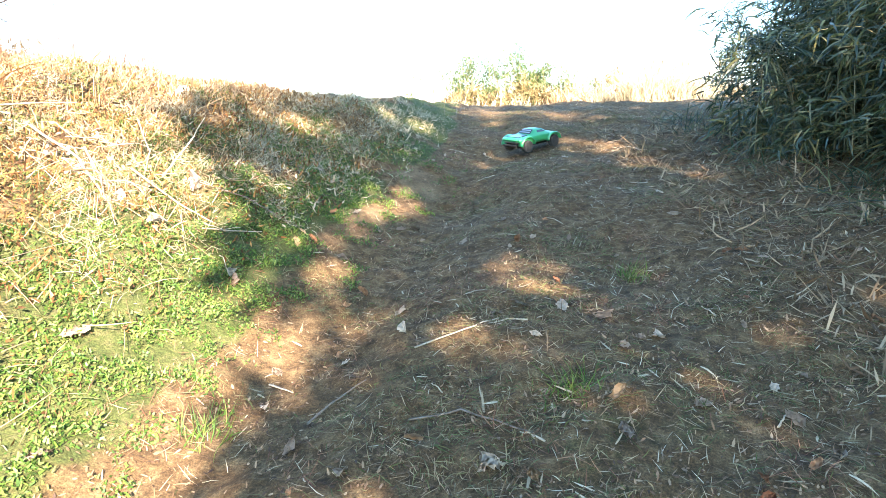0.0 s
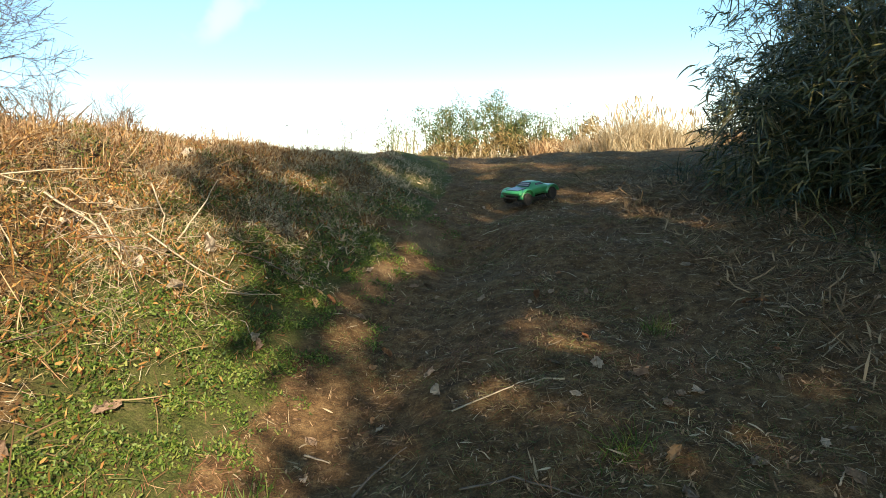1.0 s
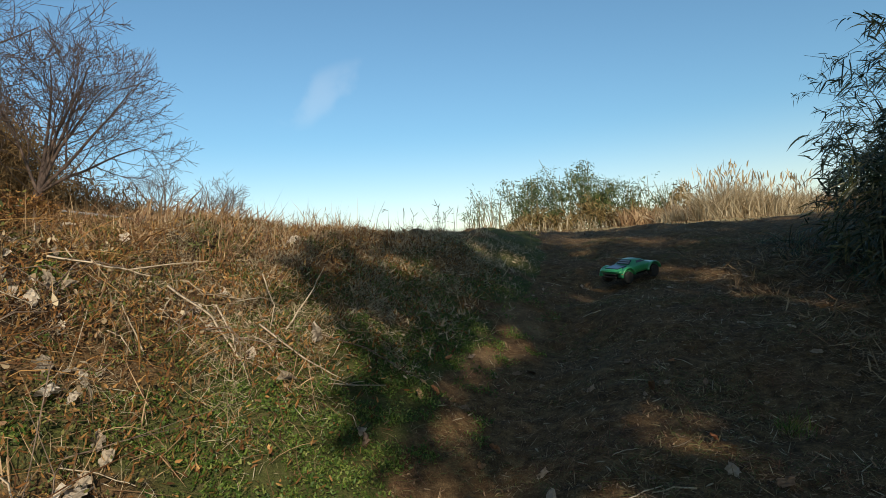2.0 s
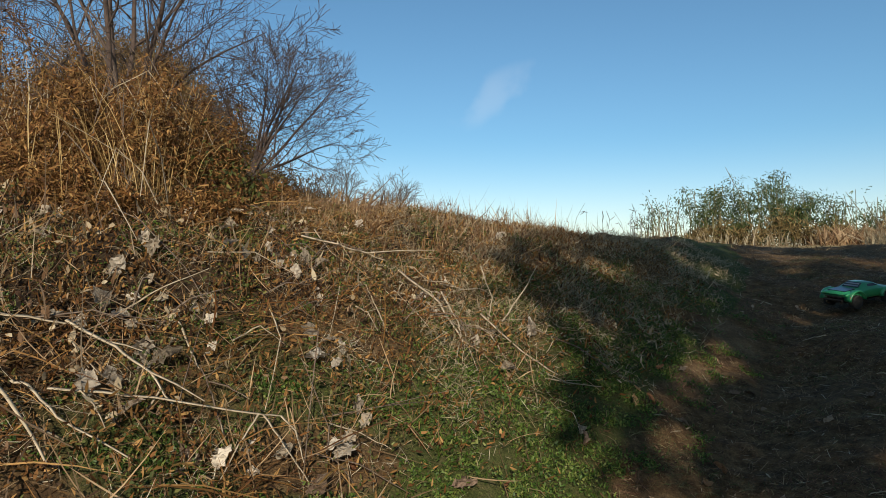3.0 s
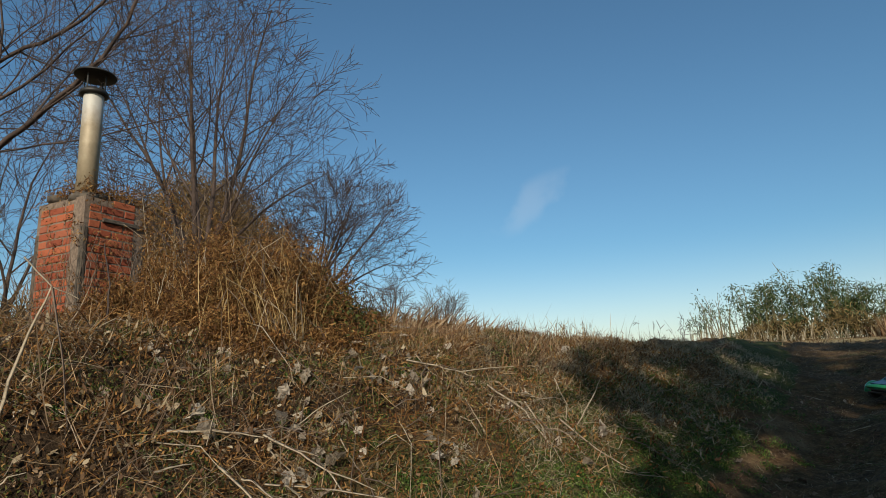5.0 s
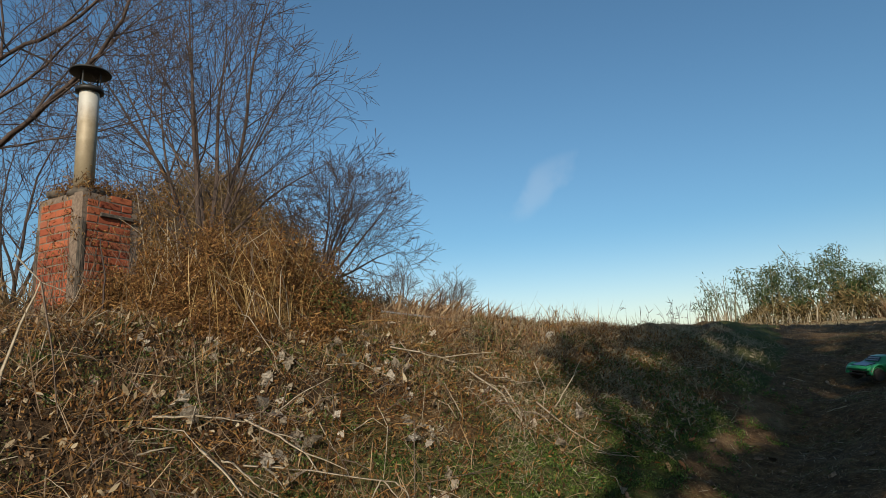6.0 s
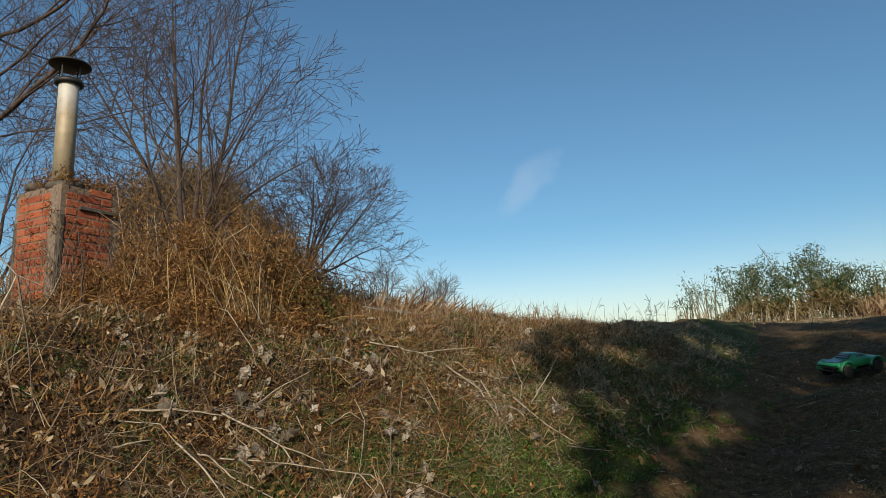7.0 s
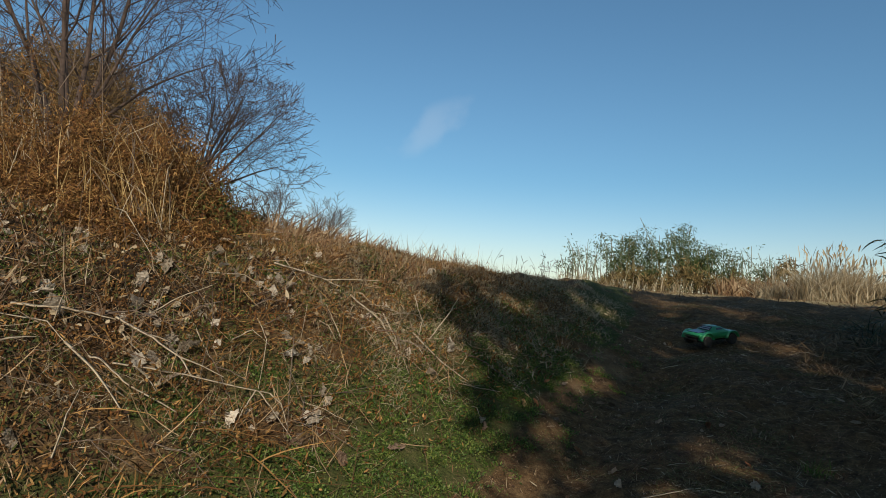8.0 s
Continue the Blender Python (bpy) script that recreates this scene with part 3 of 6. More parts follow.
        for y in (-0.165, 0.165):
            bm = bmesh.new()
            prev = None
            n = 14
            for k in range(n + 1):
                a = math.pi * (0.0 + 1.0 * k / n)
                row = []
                for x, r in ((-0.03, 0.066), (-0.03, 0.071), (0.02, 0.078), (0.033, 0.073), (0.034, 0.066)):
                    row.append(bm.verts.new((s * x, r * 1.12 * math.cos(a), r * math.sin(a))))
                if prev:
                    for j in range(5):
                        bm.faces.new((prev[j], prev[(j + 1) % 5], row[(j + 1) % 5], row[j]))
                else:
                    bm.faces.new(row)
                prev = row
            bm.faces.new(prev[::-1])
            part("fender", bm, M["green"], body, "flared green fender", pose(s * 0.112, y, 0.066) @ Matrix.Diagonal((1, 1, 1 if y < 0 else 0.88, 1)))
            wheel = holder("wheel", pose(s * 0.117, y, 0.054, 0, 90, 0), "", "")
            wheel.parent = thing
            bm = bmesh.new()
            prof = [(0.03, -0.024), (0.046, -0.026), (0.053, -0.02), (0.0545, -0.008), (0.0545, 0.008), (0.053, 0.02), (0.046, 0.026), (0.03, 0.024)]
            lathe(bm, prof, 28)
            for v in bm.verts:
                if v.co.xy.length > 0.052 and round(math.atan2(v.co.y, v.co.x) * 28 / 6.2832) % 2:
                    v.co.xy *= 0.955
            part("tyre", bm, M["rubber"], wheel, "black knobbly tyre", shade=False)
            bm = bmesh.new()
            lathe(bm, [(0.008, -0.018), (0.026, -0.014), (0.031, -0.026), (0.033, -0.026), (0.033, 0.026), (0.031, 0.026), (0.026, 0.014), (0.008, 0.018)], 18)
            part("rim", bm, M["black"], wheel, "black rim")
    bm = bmesh.new()
    box(bm, (0.17, 0.02, 0.012), (0, -0.266, 0.072), 0.003)
    box(bm, (0.012, 0.03, 0.03), (0.06, -0.258, 0.06), 0.002)
    box(bm, (0.012, 0.03, 0.03), (-0.06, -0.258, 0.06), 0.002)
    box(bm, (0.15, 0.012, 0.008), (0, -0.262, 0.094), 0.002)
    part("bumper", bm, M["black"], thing, "black rear bumper bar", shade=False)
    bm = bmesh.new()
    box(bm, (0.10, 0.42, 0.022), (0, 0, 0.05), 0.004)
    box(bm, (0.2, 0.016, 0.012), (0, -0.165, 0.054), 0.002)
    box(bm, (0.2, 0.016, 0.012), (0, 0.165, 0.054), 0.002)
    part("chassis", bm, M["black"], thing, "black chassis plate with axles", shade=False)
    return thing


brick_oven()
TRUCK = (0.62, 5.30)
toy_truck(pose(TRUCK[0], TRUCK[1], float(ground_z(*TRUCK, False)) + 0.008, 8.5, 5.5, -52) @ Matrix.Diagonal((0.88, 0.88, 0.94, 1)))

# ---- bare trees ----


def sprout(rng, paths, pts, rad, length, depth, lift, spread, kids, floor, start=0.2):
    """Side branches along a limb, longer low down, each on a new side of it."""
    k = len(pts)
    n = max(2, int(round(kids * rng.uniform(0.8, 1.2))))
    turn = rng.uniform(0, 6.28)
    for j in range(n):
        s = min(max(start + (0.97 - start) * (j + rng.uniform(0.1, 0.9)) / n, 0.05), 0.98)
        i = min(int(s * (k - 1)), k - 2)
        f = s * (k - 1) - i
        p = pts[i] * (1 - f) + pts[i + 1] * f
        r = rad[i] * (1 - f) + rad[i + 1] * f
        along = unit(pts[i + 1] - pts[i])
        turn += 2.7 + rng.normal(0, 0.45)
        u = unit(np.cross(along, [0.3, 0.2, 0.9]))
        out = u * math.cos(turn) + np.cross(along, u) * math.sin(turn)
        a = rng.uniform(0.55, 1.1) * spread
        grow(rng, paths, p, along * math.cos(a) + out * math.sin(a), length * (0.7 - 0.38 * s) * rng.uniform(0.65, 1.25), max(min(r * rng.uniform(0.4, 0.65), length * 0.0085), floor), depth - 1, lift, spread, kids * 0.8, floor)


def grow(rng, paths, base, aim, length, radius, depth, lift, spread, kids, floor):
    """A bent, tapering branch with its side branches."""
    k = (5, 6, 8, 10)[min(depth, 3)]
    pts, rad, d = [np.array(base, float)], [radius], unit(np.array(aim, float))
    curve = rng.normal(0, 0.06, 3)
    for i in range(k - 1):
        d = unit(d + curve + rng.normal(0, (0.025, 0.04, 0.055, 0.06)[min(depth, 3)], 3) + np.array([0, 0, lift]))
        pts.append(pts[-1] + d * length / (k - 1))
        rad.append(max(radius * (1 - 0.84 * (i + 1) / (k - 1)), floor))
    paths.append((np.array(pts), np.array(rad)))
    if depth > 0:
        sprout(rng, paths, pts, rad, length, depth, lift, spread, kids, floor)


def bare_tree(name, seed, base, stems, trunk, label, depth=3, kids=7, lift=0.022, spread=0.85, floor=0.0042, mat="bark", runs=()):
    """stems: (aim, length, radius) from the top of a short trunk; runs: limbs that follow a bent way, (points, radius)."""
    rng = np.random.RandomState(seed)
    x, y = base
    z = float(ground_z(x, y, False)) - 0.1
    thing = holder(name, pose(x, y, z), label, "tree")
    top = np.array([0, 0, trunk[0]])
    bole = [(np.array([[0, 0, 0], [0.02, 0.01, trunk[0] * 0.15], [0.03, 0, trunk[0] * 0.6], [0, 0, trunk[0]]]), np.array([1.5, 1.1, 0.95, 0.85]) * trunk[1])]
    linked("trunk", smooth(mesh_of("trunk", *tubes(bole))), M[mat], thing)
    for aim, length, radius in stems:
        paths = []
        grow(rng, paths, top - np.array([0, 0, 0.05]), aim, length, radius, depth, lift, spread, kids, floor)
        linked("limb", smooth(mesh_of("limb", *tubes(paths))), M[mat], thing)
    for way, radius in runs:
        c = np.concatenate([[top], np.array(way) - [x, y, z]])
        s = np.linspace(0, 1, 4 * (len(c) - 1) + 1) * (len(c) - 1)
        i = np.minimum(s.astype(int), len(c) - 2)
        pts = c[i] + (c[i + 1] - c[i]) * (s - i)[:, None]
        for _ in range(2):
            pts[1:-1] = (pts[:-2] + 2 * pts[1:-1] + pts[2:]) / 4
        pts[1:-1] += rng.normal(0, radius * 0.25, (len(pts) - 2, 3))
        rad = np.linspace(radius, max(radius * 0.3, floor), len(pts))
        paths = [(pts, rad)]
        sprout(rng, paths, pts, rad, 3.6, depth, lift, spread, kids * 1.5, floor, 0.3)
        linked("limb", smooth(mesh_of("limb", *tubes(paths))), M[mat], thing)
    return thing


bare_tree("bare_tree", 31, (-10.9, 8.9), [((-0.3, -0.1, 1), 6.2, 0.065), ((0.05, 0.2, 1), 6.4, 0.065), ((0.42, 0.2, 1), 6.0, 0.065), ((0.75, 0.2, 0.9), 3.7, 0.05), ((-0.6, -0.3, 0.9), 5.4, 0.045), ((0.25, -0.3, 1), 6.2, 0.065), ((-0.1, 0.3, 1), 6.0, 0.065), ((-0.9, 0.0, 0.7), 4.6, 0.04), ((0.75, -0.2, 1.0), 5.0, 0.045), ((0.9, 0.0, 0.5), 3.2, 0.035)],
          (1.5, 0.13), "leafless grey-brown tree with several upswept stems", kids=8.5, floor=0.005)
bare_tree("bare_tree", 32, (-11.15, 13.2), [((0.15, 0.1, 0.95), 3.6, 0.055), ((0.62, 0.3, 0.85), 3.7, 0.05), ((0.0, 0.25, 1), 3.5, 0.055), ((0.75, 0.3, 0.65), 3.0, 0.045), ((-0.3, 0.0, 0.9), 3.0, 0.045), ((0.35, 0.3, 0.95), 3.8, 0.055), ((0.2, 0.0, 1), 3.6, 0.05)],
          (1.3, 0.11), "leafless spreading tree behind the dry weeds", kids=8.5, floor=0.0052, lift=0.03)
bare_tree("bare_tree", 33, (-10.3, 3.1), [((0.3, 0.5, 1), 4.2, 0.05), ((-0.6, -0.2, 1), 3.4, 0.05), ((0.6, 0.2, 1), 4.0, 0.045)],
          (1.6, 0.17), "leafless tree with a long low limb beside the oven", kids=6, floor=0.0032,
          runs=[([(-8.8, 3.4, 4.2), (-8.0, 3.4, 4.45), (-7.2, 3.4, 4.75), (-6.6, 3.4, 5.0), (-6.1, 3.4, 5.5), (-5.7, 3.4, 6.2)], 0.045),
                ([(-10.2, 3.5, 5.0), (-9.5, 3.8, 6.0), (-8.1, 3.8, 5.95), (-7.2, 3.8, 6.15), (-6.8, 3.8, 6.7)], 0.042),
                ([(-9.2, 3.6, 4.45), (-8.2, 3.6, 4.35), (-6.95, 3.6, 4.2), (-5.5, 3.7, 4.2)], 0.02)])
bare_tree("bare_tree", 37, (-11.9, 5.6), [((0.4, 0.1, 1), 3.6, 0.035), ((-0.3, 0.2, 1), 3.8, 0.04), ((0.8, 0.0, 0.8), 3.2, 0.03), ((0.1, -0.3, 1), 3.4, 0.035), ((-0.8, 0.0, 0.8), 3.0, 0.03)],
          (0.5, 0.09), "bushy leafless tree beyond the brick oven", kids=7)
FAR = "distant leafless tree against the sky"
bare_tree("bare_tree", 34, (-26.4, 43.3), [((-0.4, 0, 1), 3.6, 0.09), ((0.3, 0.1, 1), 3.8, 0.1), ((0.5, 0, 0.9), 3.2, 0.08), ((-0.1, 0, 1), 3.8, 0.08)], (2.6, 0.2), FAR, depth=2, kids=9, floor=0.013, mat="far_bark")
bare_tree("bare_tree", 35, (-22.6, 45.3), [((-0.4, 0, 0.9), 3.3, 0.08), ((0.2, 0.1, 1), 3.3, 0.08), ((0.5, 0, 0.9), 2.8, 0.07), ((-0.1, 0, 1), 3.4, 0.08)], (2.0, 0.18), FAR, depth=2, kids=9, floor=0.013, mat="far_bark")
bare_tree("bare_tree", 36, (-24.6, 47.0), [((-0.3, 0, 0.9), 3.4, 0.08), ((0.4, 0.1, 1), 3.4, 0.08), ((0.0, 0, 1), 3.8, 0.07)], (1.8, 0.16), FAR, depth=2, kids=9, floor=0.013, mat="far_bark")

# ---- unseen evergreen grove, added behind the viewer to shade path and bank ----


# sun flecks wanted on path and bank: leaves in their sun rays are removed
FLECK_GAPS = [(0.24, 2.64, 0.2), (0.42, 2.56, 0.14), (0.0, 2.1, 0.14), (0.3, 1.78, 0.1), (0.74, 1.74, 0.1), (1.2, 5.36, 0.16), (1.8, 5.3, 0.16), (-0.36, 3.83, 0.2), (-0.6, 5.62, 0.21), (-0.38, 5.74, 0.2), (-0.2, 5.85, 0.16), (1.6, 4.2, 0.12), (-0.55, 2.43, 0.12), (-0.66, 2.2, 0.1), (-1.35, 3.75, 0.13), (-1.1, 4.35, 0.12), (-1.4, 4.8, 0.12)]
# wanted edge of the shade, x by y: leaves that shade beyond it are dropped
SHADE_Y = [0.0, 1.5, 1.8, 2.1, 2.45, 2.66, 2.94, 3.09, 3.2, 3.27, 3.42, 3.52, 3.8, 4.4, 5.0, 5.6, 6.2, 8.0]
SHADE_X = [-1.0, -0.95, -0.83, -0.64, -0.6, -0.92, -0.94, -1.12, -1.4, -1.75, -1.75, -1.56, -1.56, -1.62, -1.5, -1.5, -1.6, -2.0]


def evergreen(seed, x, y, height, half, low, count=5900, spurs=()):
    rng = np.random.RandomState(seed)
    z0 = float(ground_z(x, y, False)) - 0.1
    thing = holder("unseen_shade_tree", pose(x, y, z0), "unseen evergreen tree added to shade the path and bank", "tree", "evergreen grove")
    trunk = [(np.array([[0, 0, 0], [0.05, 0, height * 0.3], [0, 0.08, height * 0.65], [0.05, 0, height * 0.95]]), np.array([0.2, 0.16, 0.1, 0.03]))]
    for k in range(16):
        h = rng.uniform(0.2, 0.9) * height
        a = rng.uniform(0, 6.28)
        r = half * rng.uniform(0.6, 0.95)
        trunk.append((np.array([[0.02, 0, h], [0.5 * r * math.cos(a), 0.5 * r * math.sin(a), h + 0.3], [r * math.cos(a), r * math.sin(a), h + 0.35]]), np.array([0.05, 0.03, 0.012])))
    linked("trunk", smooth(mesh_of("trunk", *tubes(trunk))), M["bark"], thing)
    clumps = 95
    hz = rng.uniform(low, height, clumps)
    rr = half * np.sqrt(rng.rand(clumps)) * np.clip(1.15 - 0.55 * ((hz - low) / (height - low)) ** 2.2, 0.3, 1)
    ang = rng.uniform(0, 6.28, clumps)
    centre = np.stack([rr * np.cos(ang), rr * np.sin(ang), hz], -1)
    size = rng.uniform(0.35, 0.75, clumps)
    for spur in spurs:
        centre = np.concatenate([centre, [np.array(spur[:3]) - [x, y, z0]]])
        size = np.append(size, spur[3])
    who = rng.randint(0, len(centre), count)
    who = np.concatenate([who, np.repeat(np.arange(clumps, len(centre)), 28)])
    p = centre[who] + rng.normal(size=(len(who), 3)) * size[who][:, None] * 0.5
    ray = np.array(SUN_DIR)
    for fx, fy, fr in FLECK_GAPS:
        q = p + [x, y, z0] - [fx, fy, float(ground_z(fx, fy, False))]
        off = np.linalg.norm(q - (q @ ray)[:, None] * ray, axis=1)
        p = p[off > fr]
    w = p + [x, y, z0]
    g = w - ray * ((w[:, 2] - 1.0) / ray[2])[:, None]
    for _ in range(3):
        g = w - ray * ((w[:, 2] - ground_z(g[:, 0], g[:, 1], False)) / ray[2])[:, None]
    keep = g[:, 0] > np.interp(g[:, 1], SHADE_Y, SHADE_X) + 0.10 + np.where(g[:, 1] < 2.55, 0.26, 0.14) * rng.normal(size=len(p))
    # leaves thinned at random to lighten the shade on bank and far path
    bank = (g[:, 0] < -0.2) & (g[:, 1] > 2.6) & (g[:, 1] < 5.5)
    keep &= ~bank | (rng.rand(len(p)) < 0.7)
    far = w[:, 1] + (w[:, 2] - 1.1) * 0.835 / 0.454
    across = w[:, 0] - (w[:, 2] - 1.1) * 0.311 / 0.454
    keep &= (far < 4.3) | (across < 0.0) | (rng.rand(len(p)) < 0.6)
    p = p[keep]
    n = len(p)
    v, f = strips(rng, p, rng.normal(size=(n, 3)) + [0, 0, -0.2], rng.uniform(0.16, 0.3, n), rng.uniform(0.08, 0.14, n), rng.normal(0, 0.2, (n, 3)), 2)
    linked("crown", mesh_of("crown", v, f), M["grove"], thing)


# extra leaf clumps set towards the sun to fill in shade on bank and path
SHADE_SPURS = [(2.3, -5.8, 6.26, 0.4), (2.6, -5.8, 6.4, 0.4), (2.94, -5.8, 4.63, 0.3), (2.75, -5.8, 4.5, 0.3), (3.1, -5.8, 4.3, 0.3), (1.9, -5.8, 6.2, 0.4), (1.55, -5.8, 6.3, 0.35), (1.2, -5.7, 6.3, 0.3), (2.2, -5.9, 6.8, 0.4), (2.3, -5.8, 5.0, 0.4), (2.3, -5.6, 4.2, 0.4), (2.45, -5.8, 3.6, 0.45), (0.95, -5.8, 6.4, 0.22)]
for k, (x, y, h, half, low) in enumerate([(3.75, -5.8, 10.4, 1.75, 1.4), (6.2, -5.4, 10.9, 1.8, 1.2), (8.5, -5.7, 11.0, 1.9, 1.2), (10.9, -5.2, 10.8, 1.9, 1.2), (5.0, -7.6, 10.8, 1.7, 1.2), (7.4, -7.8, 11.0, 1.8, 1.2), (9.8, -7.6, 11.0, 1.8, 1.2), (13.2, -5.0, 10.6, 1.9, 1.2)]):
    evergreen(60 + k, x, y, h, half, low, 8000 if k == 0 else 5900, SHADE_SPURS if k == 0 else ())

# ---- bamboo thicket beside the path ----


def bamboo(seed, x, y, culms, leaves, height, lean):
    rng = np.random.RandomState(seed)
    z0 = float(ground_z(x, y, False)) - 0.03
    thing = holder("bamboo_clump", pose(x, y, z0), "dark green dwarf bamboo with drooping leaves overhanging the path", "bamboo", "bamboo thicket")
    paths, tips = [], []
    for _ in range(culms):
        b = np.array([rng.normal(0, 0.3), rng.normal(0, 0.35), 0])
        h = height * rng.uniform(0.45, 1.1)
        a = np.array([lean[0] + rng.normal(0, 0.3), lean[1] + rng.normal(0, 0.3), 0])
        s = np.linspace(0, 1, 7)[:, None]
        pts = b + np.array([0, 0, 1]) * h * (s - 0.28 * s**3) + a * h * 0.42 * s**2.2
        if pts[-1][0] + x < 1.6 + 0.3 * (pts[-1][1] + y - 4.0) + 0.22 * max(pts[-1][2] + z0 - 2.0, 0):
            pts = b + (pts - b) * [0.3, 1, 0.85]
        paths.append((pts, np.linspace(0.009, 0.002, 7)))
        for q in range(11):
            t = rng.uniform(0.05, 1.0)
            i = min(int(t * 6), 5)
            p = pts[i] + (pts[i + 1] - pts[i]) * (t * 6 - i)
            out = unit(np.array([lean[0] * 0.8 + rng.normal(0, 0.8), lean[1] * 0.8 + rng.normal(0, 0.8), rng.normal(0.05, 0.35)]))
            ln = rng.uniform(0.18, 0.5)
            tip = p + out * ln - np.array([0, 0, 0.18 * ln])
            if tip[0] + x < 1.5 + 0.3 * (tip[1] + y - 4.0) + 0.22 * max(tip[2] + z0 - 2.0, 0):
                continue
            paths.append((np.array([p, (p + tip) / 2 + [0, 0, 0.03], tip]), np.array([0.0028, 0.002, 0.0012])))
            tips.append((p, tip, out))
    tagged(linked("cane_growth", smooth(mesh_of("cane_growth", *tubes(paths))), M["culm"], thing, "slender tan canes"), kind="stuff")
    leaves = int(leaves * 1.45)
    who = rng.randint(0, len(tips), leaves)
    p0, p1, out = (np.array([t[i] for t in tips])[who] for i in range(3))
    f = rng.uniform(0.25, 1.05, leaves)[:, None]
    p = p0 + (p1 - p0) * f + rng.normal(0, 0.02, (leaves, 3))
    d = out * 0.7 + rng.normal(0, 0.75, (leaves, 3)) * [1, 1, 0.7] + [0, 0, -0.12]
    edge = 1.48 + 0.3 * (p[:, 1] + y - 4.0) + 0.22 * np.clip(p[:, 2] + z0 - 2.0, 0, 3) + 0.07 * rng.normal(size=leaves)
    keep = p[:, 0] + x > edge
    p, d = p[keep], d[keep]
    leaves = len(p)
    v, fc = strips(rng, p, d, rng.uniform(0.05, 0.13, leaves), rng.uniform(0.007, 0.014, leaves), np.stack([rng.normal(0, 0.12, leaves), rng.normal(0, 0.12, leaves), rng.uniform(-0.75, 0.0, leaves)], -1), 3)
    tagged(linked("foliage", mesh_of("foliage", v, fc), M["bamboo"], thing, "long narrow dark green leaves"), kind="stuff")


for k, (x, y, c, n, h, lean) in enumerate([(2.78, 3.5, 46, 7000, 2.1, (-0.3, -0.3)), (3.0, 4.3, 46, 6500, 2.3, (-0.42, -0.15)), (3.5, 4.9, 40, 3200, 2.3, (-0.35, -0.1)), (3.0, 2.8, 46, 7000, 2.3, (-0.25, -0.4)), (3.2, 3.6, 40, 4200, 2.9, (-0.2, -0.2)), (3.8, 5.7, 36, 3600, 2.6, (-0.2, 0.0)), (3.5, 2.6, 36, 4200, 3.0, (-0.15, -0.2)), (3.9, 6.4, 30, 2200, 2.6, (-0.3, 0.1)), (4.1, 4.3, 30, 3600, 3.4, (-0.1, 0)), (2.6, 4.3, 30, 4200, 1.5, (-0.3, -0.1)), (2.9, 3.1, 30, 4500, 1.3, (-0.2, -0.3)), (2.9, 5.0, 26, 3000, 1.5, (-0.3, 0.0))]):
    bamboo(80 + k, x, y, c, n, h, lean)

# ---- bushes on the far side of the crest ----


def far_bamboo(seed, x, y, width, height, n):
    rng = np.random.RandomState(seed)
    z0 = float(ground_z(x, y, False)) - 0.05
    thing = holder("bamboo_bush", pose(x, y, z0), "sunlit green bamboo bush on the far side of the crest", "bush", "far bushes")
    paths, pts = [], []
    for k in range(int(16 * width)):
        b = np.array([rng.uniform(-width / 2, width / 2), rng.normal(0, 0.45), 0])
        h = height * rng.uniform(0.5, 1.0) * (1 - 0.35 * abs(2 * b[0] / width) ** 2)
        a = np.array([rng.normal(0, 0.16), rng.normal(0, 0.1), 0]) * h
        top = b + a + [0, 0, h]
        paths.append((np.array([b, b + a * 0.3 + [0, 0, h * 0.5], top]), np.array([0.02, 0.016, 0.008])))
        for q in range(rng.randint(3, 6)):
            t = rng.uniform(0.58, 1.0)
            pts.append((b + (top - b) * t + rng.normal(0, 0.16, 3) * [1, 1, 0.6], 0.23 * rng.uniform(0.6, 1.2)))
    tagged(linked("cane_growth", smooth(mesh_of("cane_growth", *tubes(paths))), M["culm"], thing, "thin yellow-green canes"), kind="stuff")
    c, r = np.array([q[0] for q in pts]), np.array([q[1] for q in pts])
    who = rng.randint(0, len(pts), n)
    p = c[who] + rng.normal(size=(n, 3)) * r[who][:, None] * [0.55, 0.55, 0.5]
    v, f = strips(rng, p, (p - c[who]) * 4 + rng.normal(size=(n, 3)) + [0, 0, -0.4], rng.uniform(0.08, 0.18, n), rng.uniform(0.022, 0.042, n), np.stack([rng.normal(0, 0.15, n), rng.normal(0, 0.15, n), -rng.uniform(0, 0.5, n)], -1), 2)
    tagged(linked("foliage", mesh_of("foliage", v, f), M["bush"], thing, "small pointed green leaves"), kind="stuff")


for k, (x, y, w, h, n) in enumerate([(-1.5, 27.2, 1.5, 2.1, 700), (0.3, 27.0, 1.9, 2.9, 3200), (2.0, 27.4, 2.1, 3.35, 4600), (3.6, 27.2, 1.8, 2.4, 2600), (5.4, 27.8, 1.8, 2.4, 800)]):
    far_bamboo(100 + k, x, y, w, h, n)


